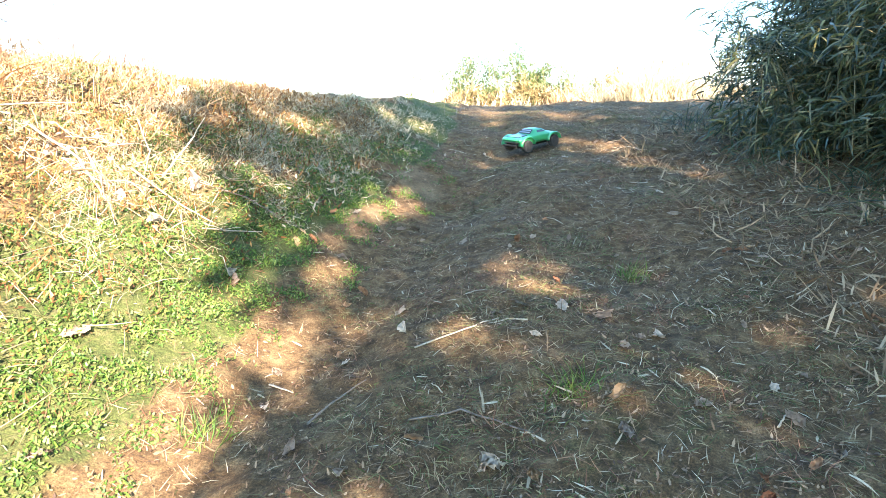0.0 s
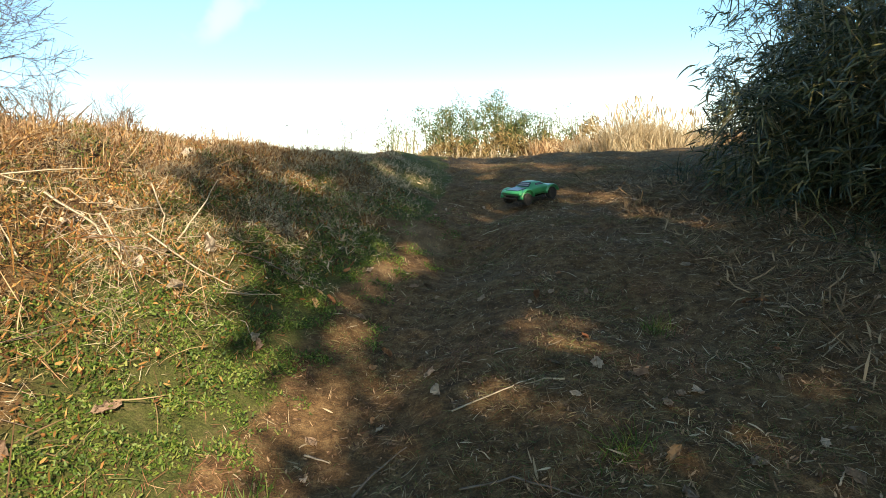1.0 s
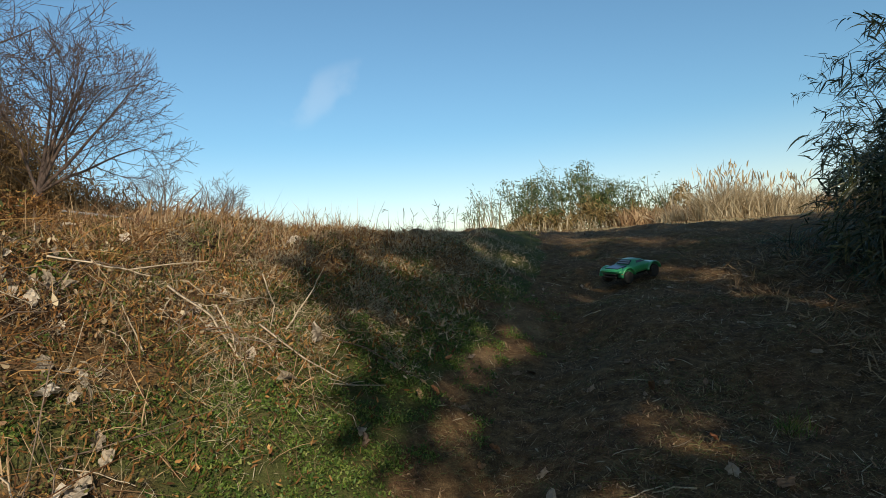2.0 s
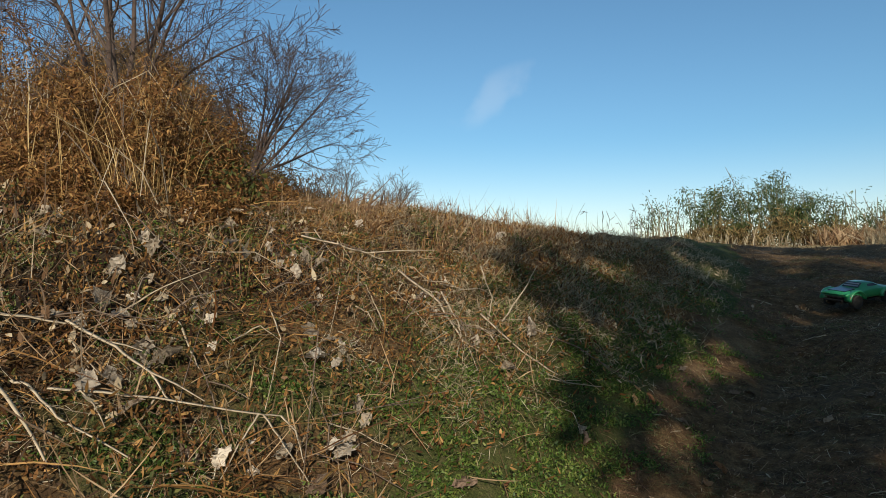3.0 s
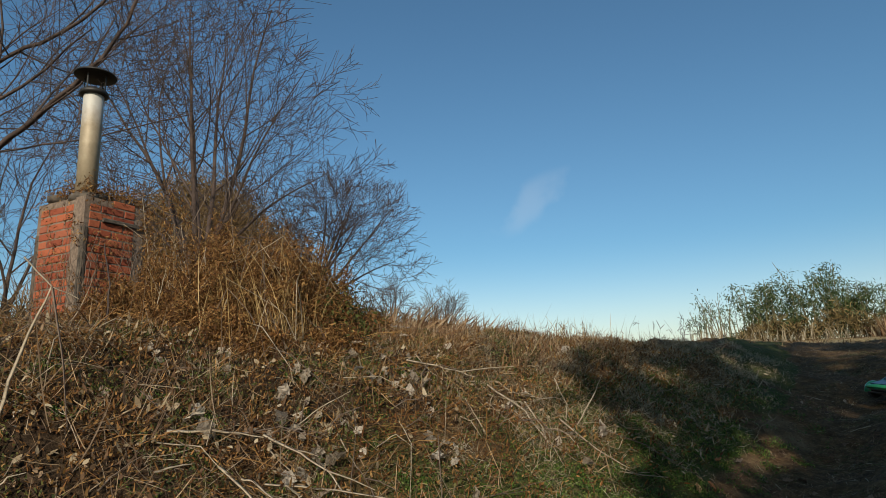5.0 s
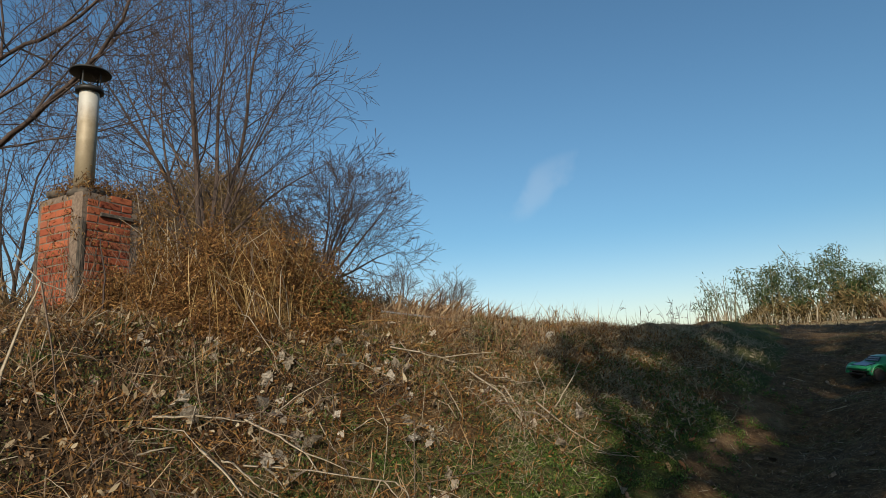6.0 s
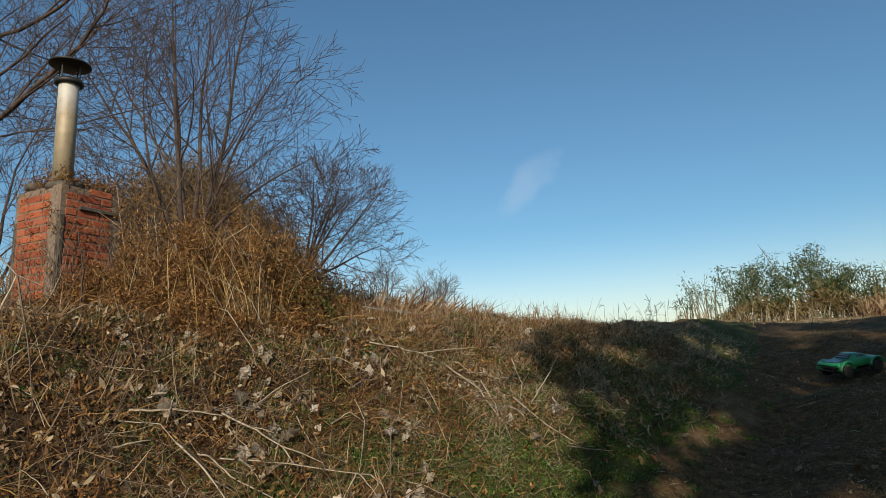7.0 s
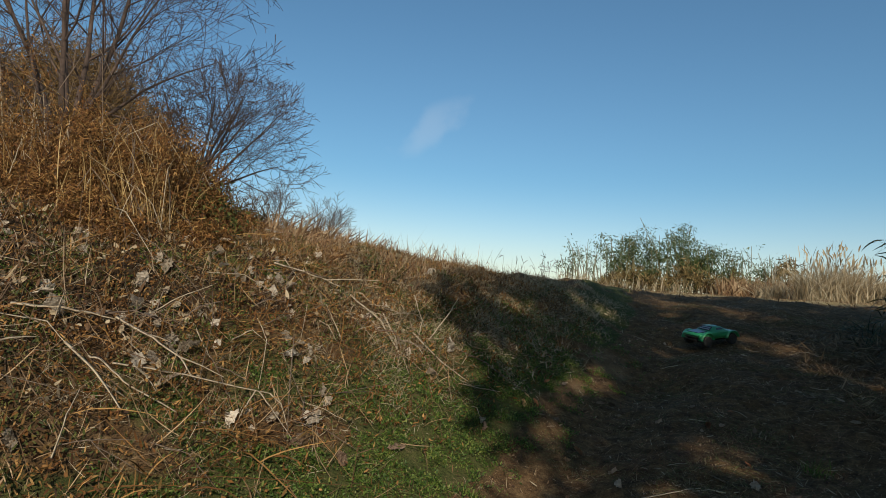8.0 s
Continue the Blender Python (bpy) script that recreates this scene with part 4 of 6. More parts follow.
def tuft_cloud(name, seed, xs, ys, n, height, width, mat, label, category, lean=0.25, droop=0.5, segs=3, lift=0.0):
    """A stand of upright blades over a patch of ground, as one mass."""
    rng = np.random.RandomState(seed)
    x, y = rng.uniform(*xs, n), rng.uniform(*ys, n)
    keep = waves(x, y, max(xs[1] - xs[0], ys[1] - ys[0]) / 3.0, seed) > -0.45
    x, y = x[keep], y[keep]
    m = len(x)
    d = np.stack([rng.normal(0, lean, m), rng.normal(0, lean, m), np.ones(m)], -1)
    bend = np.stack([rng.normal(0, droop, m), rng.normal(0, droop, m), -np.abs(rng.normal(0, droop * 0.6, m))], -1)
    v, f = strips(rng, on_ground(x, y, lift - 0.02), d, rng.uniform(*height, m), rng.uniform(*width, m), bend, segs)
    return tagged(linked(name, mesh_of(name, v, f), M[mat]), label, category, kind="stuff")


tuft_cloud("reeds", 120, (-2.6, 5.5), (25.6, 26.8), 650, (0.2, 0.9), (0.012, 0.03), "hay", "yellow dry reeds at the foot of the bamboo bushes", "reeds", 0.15, 0.2)
tuft_cloud("dry_scrub", 121, (3.5, 12.5), (24, 27.5), 5000, (0.35, 1.0), (0.03, 0.07), "rust", "low brown scrub along the crest", "scrub", 0.35, 0.4)


def leafy_mass(name, seed, xs, ys, n, top, mat, label, category):
    """Low scrub with a lumpy outline: small leaves filling it from the ground up."""
    rng = np.random.RandomState(seed)
    x, y = rng.uniform(*xs, n), rng.uniform(*ys, n)
    h = top * np.clip(0.62 + 0.45 * waves(x, y, 2.6, seed) + 0.2 * waves(x, y, 0.9, seed + 1), 0.12, 1.3) * np.clip(np.minimum(x - xs[0], xs[1] - x) / 0.8, 0.15, 1)
    p = on_ground(x, y) + np.stack([0 * h, 0 * h, h * np.sqrt(rng.rand(n))], -1)
    v, f = strips(rng, p, rng.normal(size=(n, 3)) + [0, 0, 0.3], rng.uniform(0.12, 0.3, n), rng.uniform(0.03, 0.06, n), rng.normal(0, 0.3, (n, 3)), 2)
    tagged(linked(name, mesh_of(name, v, f), M[mat]), label, category, kind="stuff")


leafy_mass("scrub_leaves", 122, (-1.2, 6.5), (26.4, 28.2), 2600, 1.35, "bush", "leafy green undergrowth among the canes", "undergrowth")
leafy_mass("brown_undergrowth", 123, (-0.8, 10.5), (25.8, 28.0), 8000, 1.3, "tan_leaf", "brown and tan undergrowth beside the bamboo bushes", "undergrowth")


def pampas(seed, x, y, n, height):
    rng = np.random.RandomState(seed)
    thing = holder("pampas_clump", pose(x, y, float(ground_z(x, y, False)) - 0.03), "tall golden pampas grass with pale plumes", "grass", "golden grass clumps")
    p = np.stack([rng.normal(0, 0.3, n), rng.normal(0, 0.3, n), np.zeros(n)], -1)
    d = np.stack([rng.normal(0, 0.25, n), rng.normal(0, 0.25, n), np.ones(n)], -1)
    v, f = strips(rng, p, d, rng.uniform(0.5, 1, n) * height * 0.95, rng.uniform(0.012, 0.025, n), np.stack([rng.normal(0, 0.4, n), rng.normal(0, 0.4, n), -rng.uniform(0, 0.3, n)], -1), 4)
    tagged(linked("blade_growth", mesh_of("blade_growth", v, f), M["hay"], thing), kind="stuff")
    m = n // 9
    p = np.stack([rng.normal(0, 0.25, m), rng.normal(0, 0.25, m), np.zeros(m)], -1)
    d = unit(np.stack([rng.normal(0, 0.16, m), rng.normal(0, 0.16, m), np.ones(m)], -1))
    h = rng.uniform(0.55, 1.12, m) * height
    a = strips(rng, p, d, h, np.full(m, 0.012), rng.normal(0, 0.04, (m, 3)), 3)
    b = strips(rng, p + d * h[:, None] * 0.92, d, np.full(m, 0.25), np.full(m, 0.045), rng.normal(0, 0.25, (m, 3)), 3, [0.3, 1, 0.9, 0.2])
    tagged(linked("plume_growth", mesh_of("plume_growth", *joined([a, b])), M["hay"], thing, "pale feathery plumes"), kind="stuff")


for k, (x, y, n, h) in enumerate([(5.6, 20.4, 520, 1.5), (6.4, 20.8, 600, 1.65), (7.4, 21.0, 480, 1.3), (8.6, 21.5, 420, 1.2), (4.7, 21.5, 240, 0.9)]):
    pampas(130 + k, x, y, n, h)
tuft_cloud("crest_tuft", 140, (-2.45, -1.95), (6.0, 6.5), 90, (0.15, 0.42), (0.004, 0.008), "gold", "pale golden grass tuft on the skyline", "grass", 0.2, 0.2)

# ---- wooded hill and railing behind the weeds ----


def wooded_hill():
    rng = np.random.RandomState(150)
    clumps = 300
    a, u = rng.uniform(0, 6.28, clumps), np.sqrt(rng.rand(clumps))
    cx, cy = -20.4 + 4.9 * u * np.cos(a), 17.6 + 4.9 * u * np.sin(a)
    top = 2.2 + 7.6 * np.sqrt(np.clip(1 - u**2, 0.03, 1))
    low = ground_z(cx, cy, False)
    cz = low + (top - low) * np.sqrt(rng.uniform(0.1, 1, clumps))
    # a lower shoulder that runs down beyond the trees
    more = 150
    sx = rng.uniform(-18.5, -12.6, more)
    sy = 17.9 + (sx + 15.9) * 0.71 + rng.normal(0, 0.5, more)
    low = ground_z(sx, sy, False)
    top = np.interp(sx, [-18.5, -15.9, -14.95, -14.3, -13.4, -12.6], [7.8, 6.2, 4.7, 3.8, 3.4, 3.0]) + rng.normal(0, 0.15, more)
    cx, cy, cz = np.append(cx, sx), np.append(cy, sy), np.append(cz, low + (top - low) * np.sqrt(rng.uniform(0.05, 1, more)))
    clumps += more
    n = 80000
    who = rng.randint(0, clumps, n)
    p = np.stack([cx, cy, cz], -1)[who] + rng.normal(size=(n, 3)) * [0.55, 0.55, 0.5]
    v, f = strips(rng, p, rng.normal(size=(n, 3)) + [0, 0, 0.8], rng.uniform(0.15, 0.45, n), rng.uniform(0.015, 0.045, n), rng.normal(0, 0.25, (n, 3)), 2)
    tagged(linked("hill_scrub", mesh_of("hill_scrub", v, f), M["scrub"]), "brown winter scrub covering the hill behind the trees", "scrub", kind="stuff")


wooded_hill()
tuft_cloud("hill_foot_scrub", 151, (-16.5, -9.0), (15.0, 21.5), 5000, (0.6, 1.6), (0.03, 0.08), "rust", "russet scrub at the foot of the hill", "scrub", 0.4, 0.4)


def railing():
    a, b = np.array([-9.8, 8.8]), np.array([-6.3, 12.7])
    za, zb = 3.03, 2.36
    thing = holder("railing", pose(0, 0, 0), "grey galvanised steel pipe railing on the bank top", "railing")
    n = 5
    for k in range(n):
        s = k / (n - 1)
        x, y = a + (b - a) * s
        z0 = float(ground_z(x, y, False)) - 0.15
        top = za + (zb - za) * s
        p = np.array([[x, y, z0], [x, y, (z0 + top) / 2], [x, y, top + 0.03]])
        linked("post", smooth(mesh_of("post", *tubes([(p, np.full(3, 0.024))]))), M["steel"], thing)
    for drop in (0.0, 0.32):
        p = np.array([[*a, za - drop], [*((a + b) / 2), (za + zb) / 2 - drop], [*b, zb - drop]])
        linked("rail", smooth(mesh_of("rail", *tubes([(p, np.full(3, 0.026))]))), M["steel"], thing)


railing()
tuft_cloud("far_hedge", 152, (-16, -8.2), (0.5, 6.5), 5000, (0.4, 1.1), (0.01, 0.03), "scrub", "grey-brown winter hedge beyond the oven", "hedge", 0.4, 0.4)

# ---- dry weeds on the bank ----


def weed_height(x, y):
    """The height of the tangled weeds over the ground."""
    a = 0.95 * np.exp(-((((x + 3.95) / 0.95) ** 4) + ((y - 2.7) / 0.7) ** 2)) * (0.85 + 0.35 * waves(x, y, 0.9, 162))
    b = 0.6 * np.exp(-((((x + 3.0) / 0.36) ** 2) + ((y - 2.45) / 0.42) ** 2)) * (0.9 + 0.4 * waves(x, y, 0.5, 163))
    c = 0.16 * np.exp(-((((x + 5.4) / 1.2) ** 2) + ((y - 1.6) / 0.6) ** 2))
    return np.maximum(np.maximum(a, b), c)


def weed_thicket():
    rng = np.random.RandomState(160)
    # hanging strands, each with its own withered leaves
    n = 5200
    x, y = rng.uniform(-6.4, -2.2, n), rng.uniform(0.9, 4.6, n)
    h = weed_height(x, y)
    keep = (h > 0.10) & (rng.rand(n) < np.clip(0.38 + 0.9 * waves(x, y, 0.4, 164), 0.06, 1)) & ~((x < OVEN[0] + 0.04) & (x > OVEN[0] - OVEN_W - 0.04) & (y > OVEN[1] - 0.04) & (y < OVEN[1] + OVEN_D + 0.04))
    x, y, h = x[keep], y[keep], h[keep]
    n = len(x)
    top = h * (0.8 + 0.35 * waves(x, y, 0.6, 161)) * rng.uniform(0.6, 1.25, n)
    foot = on_ground(x, y)
    lean = np.stack([rng.normal(0, 0.22, n), rng.normal(0, 0.22, n), np.zeros(n)], -1) * top[:, None]
    head = foot + lean + np.stack([0 * top, 0 * top, top], -1)
    stems = strips(rng, head, foot - head + rng.normal(0, 0.08, (n, 3)), top * rng.uniform(0.6, 1.0, n), rng.uniform(0.002, 0.004, n), rng.normal(0, 0.12, (n, 3)), 5)
    m = 240000
    who = rng.randint(0, n, m)
    u = np.sqrt(rng.rand(m))[:, None]
    p = foot[who] + (head - foot)[who] * u + rng.normal(0, 0.028, (m, 3))
    leaves = strips(rng, p, rng.normal(size=(m, 3)) * [1, 1, 0.6] + [0, 0, -0.9], rng.uniform(0.010, 0.036, m), rng.uniform(0.004, 0.012, m), rng.normal(0, 0.5, (m, 3)), 2)
    tagged(linked("withered_vines", mesh_of("withered_vines", *joined([stems, leaves])), M["vine"]), "withered brown vines hanging over the weeds", "vines", kind="stuff")
    k = 1000
    x, y = rng.uniform(-5.6, -2.45, k), rng.uniform(1.4, 3.9, k)
    h = weed_height(x, y)
    keep = (h > 0.16) & ~((x < OVEN[0] + 0.05) & (y > OVEN[1] - 0.05))
    x, y, h = x[keep], y[keep], h[keep]
    k = len(x)
    d = np.stack([rng.normal(0, 0.5, k), rng.normal(0, 0.4, k), np.ones(k)], -1)
    bend = np.stack([rng.normal(0, 0.45, k), rng.normal(0, 0.35, k), -rng.uniform(0, 0.5, k)], -1)
    v, f = strips(rng, on_ground(x, y) + np.stack([0 * h, 0 * h, h * rng.uniform(0, 0.6, k)], -1), d, np.maximum(h, 0.25) * rng.uniform(0.35, 0.95, k), rng.uniform(0.002, 0.0045, k), bend, 6)
    tagged(linked("dry_stalks", mesh_of("dry_stalks", v, f), M["weed"]), "tangled brown dry stalks among the vines", "weeds", kind="stuff")
    k = 250
    x, y = np.where(rng.rand(k) < 0.62, rng.normal(-2.93, 0.08, k), rng.normal(-3.32, 0.13, k)), rng.normal(2.26, 0.14, k)
    loose = rng.rand(k) < 0.15
    x[loose], y[loose] = rng.uniform(-4.6, -2.7, loose.sum()), rng.uniform(1.9, 2.5, loose.sum())
    d = np.stack([rng.normal(0, 0.09, k), rng.normal(0, 0.09, k), np.ones(k)], -1)
    bend = np.stack([rng.normal(0, 0.2, k), rng.normal(0, 0.2, k), -rng.uniform(0, 0.6, k)], -1)
    v, f = strips(rng, on_ground(x, y), d, rng.uniform(0.25, 0.95, k), rng.uniform(0.0022, 0.0048, k), bend, 6)
    tagged(linked("golden_grass", mesh_of("golden_grass", v, f), M["gold"]), "stand of tall straw-gold grass at the weeds' edge", "grass", kind="stuff")


weed_thicket()


def climbing_vine():
    """Withered climbers on the oven: thick over one side, thin over the other, tufted on top."""
    rng = np.random.RandomState(170)
    n = 8000
    s = rng.rand(n)
    y = OVEN[1] + OVEN_D * rng.rand(n)
    z = OVEN_BASE + (OVEN_TOP - OVEN_BASE) * rng.rand(n) ** 1.8
    side = np.stack([OVEN[0] + np.abs(rng.normal(0, 0.05, n)) + 0.01, y, z], -1)
    front = np.stack([OVEN[0] - OVEN_W * rng.rand(n) ** 1.3, OVEN[1] - 0.012 - np.abs(rng.normal(0, 0.03, n)), z], -1)
    cap = np.stack([OVEN[0] - OVEN_W * rng.rand(n), y, OVEN_TOP + 0.03 + np.abs(rng.normal(0, 0.06, n))], -1)
    p = np.where((s < 0.3)[:, None], side, np.where((s < 0.55)[:, None], front, cap))
    p = p[(s > 0.55) | (waves(p[:, 0] + p[:, 1], p[:, 2], 0.35, 171) > -0.05)]
    # leafy shoots that rise above the oven's top, round the foot of the flue
    shoots = []
    for _ in range(16):
        b = np.array([OVEN[0] - OVEN_W * rng.uniform(0.2, 1.15), OVEN[1] + OVEN_D * rng.uniform(0, 0.9), OVEN_TOP])
        tip = b + [rng.normal(-0.05, 0.1), rng.normal(0, 0.08), rng.uniform(0.08, 0.36)]
        shoots.append((np.array([b, (b + tip) / 2 + rng.normal(0, 0.02, 3), tip]), np.array([0.003, 0.0022, 0.0015])))
        p = np.concatenate([p, b + (tip - b) * rng.rand(26)[:, None] + rng.normal(0, 0.035, (26, 3))])
    n = len(p)
    v, f = strips(rng, p, rng.normal(size=(n, 3)) + [0, 0, -0.6], rng.uniform(0.012, 0.034, n), rng.uniform(0.006, 0.013, n), rng.normal(0, 0.4, (n, 3)), 2)
    tagged(linked("climbing_vine", mesh_of("climbing_vine", v, f), M["vine"]), "withered brown climber clinging to the brick oven", "vines", kind="stuff")
    paths = shoots
    for _ in range(60):
        y0, z0 = OVEN[1] + rng.uniform(-0.02, OVEN_D), OVEN_BASE + rng.uniform(0.0, 0.5)
        p = [np.array([OVEN[0] + rng.uniform(0.02, 0.1), y0, z0])]
        if rng.rand() < 0.35:
            p = [np.array([OVEN[0] - OVEN_W * rng.rand(), OVEN[1] - rng.uniform(0.015, 0.04), z0])]
        for _ in range(5):
            p.append(p[-1] + np.array([rng.normal(0, 0.01) if p[0][0] > OVEN[0] else rng.normal(0, 0.07), rng.normal(0, 0.07) if p[0][0] > OVEN[0] else rng.normal(0, 0.008), rng.uniform(0.02, 0.2)]))
        paths.append((np.array(p), np.linspace(0.004, 0.0015, 6)))
    tagged(linked("vine_stems", smooth(mesh_of("vine_stems", *tubes(paths))), M["twig"]), "thin bare climber stems on the brick oven", "vines", kind="stuff")


climbing_vine()


def ivy_patch():
    rng = np.random.RandomState(175)
    n = 1100
    x, y = rng.normal(-2.74, 0.12, n), rng.normal(2.62, 0.12, n)
    h = np.abs(rng.normal(0, 0.13, n)) * np.clip(1.1 + 0.6 * waves(x, y, 0.4, 176), 0.2, 1.8)
    p = on_ground(x, y) + np.stack([0 * h, 0 * h, h], -1)
    v, f = strips(rng, p, rng.normal(size=(n, 3)) + [0, -0.3, -0.5], rng.uniform(0.015, 0.035, n), rng.uniform(0.01, 0.02, n), rng.normal(0, 0.3, (n, 3)), 2)
    tagged(linked("ivy", mesh_of("ivy", v, f), M["moss"]), "dull dark green creeper at the edge of the weeds", "creeper", kind="stuff")


ivy_patch()


def flat_on(rng, x, y, tilt):
    """Directions that lie on the slope at these places, with a side vector, some tilted up."""
    nrm = slope_side(x, y)
    a = rng.uniform(0, 6.283, len(x))
    t = unit(np.cross(nrm, np.stack([np.cos(a), np.sin(a), np.zeros_like(a)], -1)))
    d = unit(t + nrm * np.abs(rng.normal(0, tilt, len(x)))[:, None])
    side = np.cross(nrm, d) + rng.normal(0, tilt, (len(x), 3))
    return d, side, nrm


def scatter(name, seed, n, xs, ys, weight, length, width, mat, label, category, tilt=0.15, curl=0.25, segs=2, upright=False, lift=0.004, prof=None):
    rng = np.random.RandomState(seed)
    x, y = rng.uniform(*xs, n), rng.uniform(*ys, n)
    keep = rng.rand(n) < weight(x, y)
    x, y = x[keep], y[keep]
    m = len(x)
    if upright:
        d = np.stack([rng.normal(0, tilt, m), rng.normal(0, tilt, m), np.ones(m)], -1)
        side, bend = None, np.stack([rng.normal(0, curl, m), rng.normal(0, curl, m), -np.abs(rng.normal(0, curl, m))], -1)
    else:
        d, side, nrm = flat_on(rng, x, y, tilt)
        bend = nrm * rng.normal(0, curl, m)[:, None] + rng.normal(0, 0.06, (m, 3))
    up = lift(x, y, rng.rand(m)) if callable(lift) else rng.uniform(*lift, m) if isinstance(lift, tuple) else lift
    v, f = strips(rng, on_ground(x, y, up), d, rng.uniform(*length, m), rng.uniform(*width, m), bend, segs, prof, side)
    return tagged(linked(name, mesh_of(name, v, f), M[mat]), label, category, kind="stuff")


def on_path(x, y):
    d = bank_foot(y) - x
    return np.clip(-d / 0.15, 0, 1) * np.clip((2.6 - x) / 0.5, 0, 1)


LEAF = [0.25, 0.95, 0.8, 0.1]
scatter("ground_cover", 200, 440000, (-3.6, 0.2), (0.8, 5.6), lambda x, y: np.clip(green_cover(x, y) * 1.35 - 0.3 + 0.75 * waves(x, y, 0.28, 77), 0, 1) * (green_cover(x, y) > 0.02) * np.clip((5.2 - y) / 1.2, 0.05, 1), (0.006, 0.015), (0.005, 0.010), "clover", "low bright green leaves carpeting the bank", "ground cover", 0.8, 0.3, 1, False, lambda x, y, r: 0.003 + r * (0.012 + 0.045 * np.clip(waves(x, y, 0.13, 78), 0, 1)), [0.85, 0.5])
scatter("path_grass", 201, 90000, (-0.9, 2.4), (0.9, 7.5), lambda x, y: on_path(x, y) * np.clip(0.1 + 0.75 * waves(x, y, 0.8, 31) + 0.7 * np.exp(-(((x - 0.35) / 0.75) ** 2) - ((y - 1.75) / 0.85) ** 2), 0.03, 1), (0.014, 0.05), (0.0018, 0.004), "grass", "sparse trodden grass on the dirt path", "grass", 0.9, 0.6, 2, True)
scatter("path_straw", 202, 52000, (-1.0, 2.9), (0.8, 8.8), lambda x, y: on_path(x, y) * np.clip(0.45 + 0.5 * waves(x, y, 0.9, 32) + 0.25 * (x - 0.4), 0.1, 1), (0.012, 0.075), (0.0012, 0.0036), "straw", "straw and bamboo litter strewn over the path", "litter", 0.16, 0.14, 2, False, (0.002, 0.012))
scatter("path_chaff", 203, 90000, (-1.0, 2.9), (0.8, 7.5), lambda x, y: on_path(x, y) * np.clip(0.5 + 0.5 * waves(x, y, 0.5, 33), 0.12, 1), (0.005, 0.024), (0.002, 0.009), "dead", "crumbled brown leaf bits on the path", "litter", 0.3, 0.25, 2, False, (0.002, 0.012))
scatter("path_chips", 213, 2600, (-0.8, 2.9), (1.0, 7.0), lambda x, y: on_path(x, y) * np.clip(0.35 + 0.5 * waves(x, y, 0.8, 40) + 0.3 * (x - 0.5), 0.08, 1), (0.02, 0.075), (0.003, 0.009), "sheath", "pale dry bamboo sheaths on the path", "litter", 0.1, 0.15, 3, False, (0.004, 0.014))
scatter("path_hay", 219, 18000, (-1.0, 2.9), (0.8, 8.6), lambda x, y: on_path(x, y) * np.clip(0.22 + 0.55 * waves(x, y, 0.55, 46) + 0.25 * (x - 0.3), 0.05, 1), (0.012, 0.055), (0.0014, 0.0032), "hay", "bleached bits of straw trodden over the path", "litter", 0.25, 0.25, 2, False, (0.003, 0.016))
scatter("red_needles", 214, 30000, (-1.2, 2.2), (0.9, 6.0), lambda x, y: np.clip(bank_foot(y) - x < 0.2, 0, 1) * np.clip(1.6 * waves(x, y, 0.6, 41) - 0.45, 0.0, 1), (0.025, 0.08), (0.0014, 0.003), "needle", "reddish dead needles gathered in drifts on the path", "litter", 0.2, 0.2, 2, False, (0.002, 0.015))
scatter("bank_litter", 204, 190000, (-5.4, -0.4), (0.1, 5.2), lambda x, y: np.clip((bank_foot(y) - x) / 0.9, 0, 1) * np.clip(0.5 + 0.6 * waves(x, y, 0.5, 34), 0.42, 1), (0.010, 0.032), (0.004, 0.013), "vine", "brown leaf litter matted on the bank", "litter", 1.0, 0.5, 2, False, (0.004, 0.06))
scatter("bank_straw", 205, 24000, (-5.4, -0.5), (0.1, 5.6), lambda x, y: np.clip((bank_foot(y) - x) / 0.5, 0, 1) * np.clip(0.45 + 0.5 * waves(x, y, 0.6, 35), 0.08, 1), (0.05, 0.22), (0.0018, 0.005), "straw", "dry stalks lying over the bank", "litter", 0.5, 0.4, 4, False, (0.005, 0.06))
scatter("bank_moss", 215, 110000, (-5.2, -0.9), (0.2, 4.4), lambda x, y: np.clip((bank_foot(y) - x - 0.3) / 0.5, 0, 1) * np.clip(0.15 + 1.1 * waves(x, y, 0.5, 42), 0.0, 1), (0.008, 0.02), (0.005, 0.011), "moss", "dull green low weeds between the dead leaves", "ground cover", 1.0, 0.4, 2, False, (0.01, 0.07))
scatter("bank_leaves", 206, 10000, (-5.2, -0.9), (0.2, 4.2), lambda x, y: np.clip((bank_foot(y) - x - 0.5) / 0.9, 0, 1) * np.clip(0.35 + 0.6 * waves(x, y, 0.5, 36), 0.05, 1), (0.012, 0.034), (0.009, 0.024), "dead", "curled dead leaves drifted on the bank", "leaves", 0.9, 0.7, 3, False, (0.01, 0.07), LEAF)
scatter("bank_hay", 218, 120000, (-4.2, -0.5), (0.8, 5.4), lambda x, y: np.clip((bank_foot(y) - x - 0.15) / 0.4, 0, 1) * np.clip((x + 2.6) / 0.9 + (y - 2.6) / 1.0, 0.35, 1) * np.clip(0.33 + 0.1 * np.clip(y - 2.9, 0, 1) + 0.85 * waves(x, y, 0.45, 45) + 0.45 * np.exp(-(((x + 1.45) / 0.55) ** 2) - ((y - 2.75) / 0.35) ** 2), 0.03, 1), (0.015, 0.085), (0.0012, 0.003), "hay", "fine bleached hay matted over the bank", "hay", 0.6, 0.4, 2, False, (0.006, 0.045))
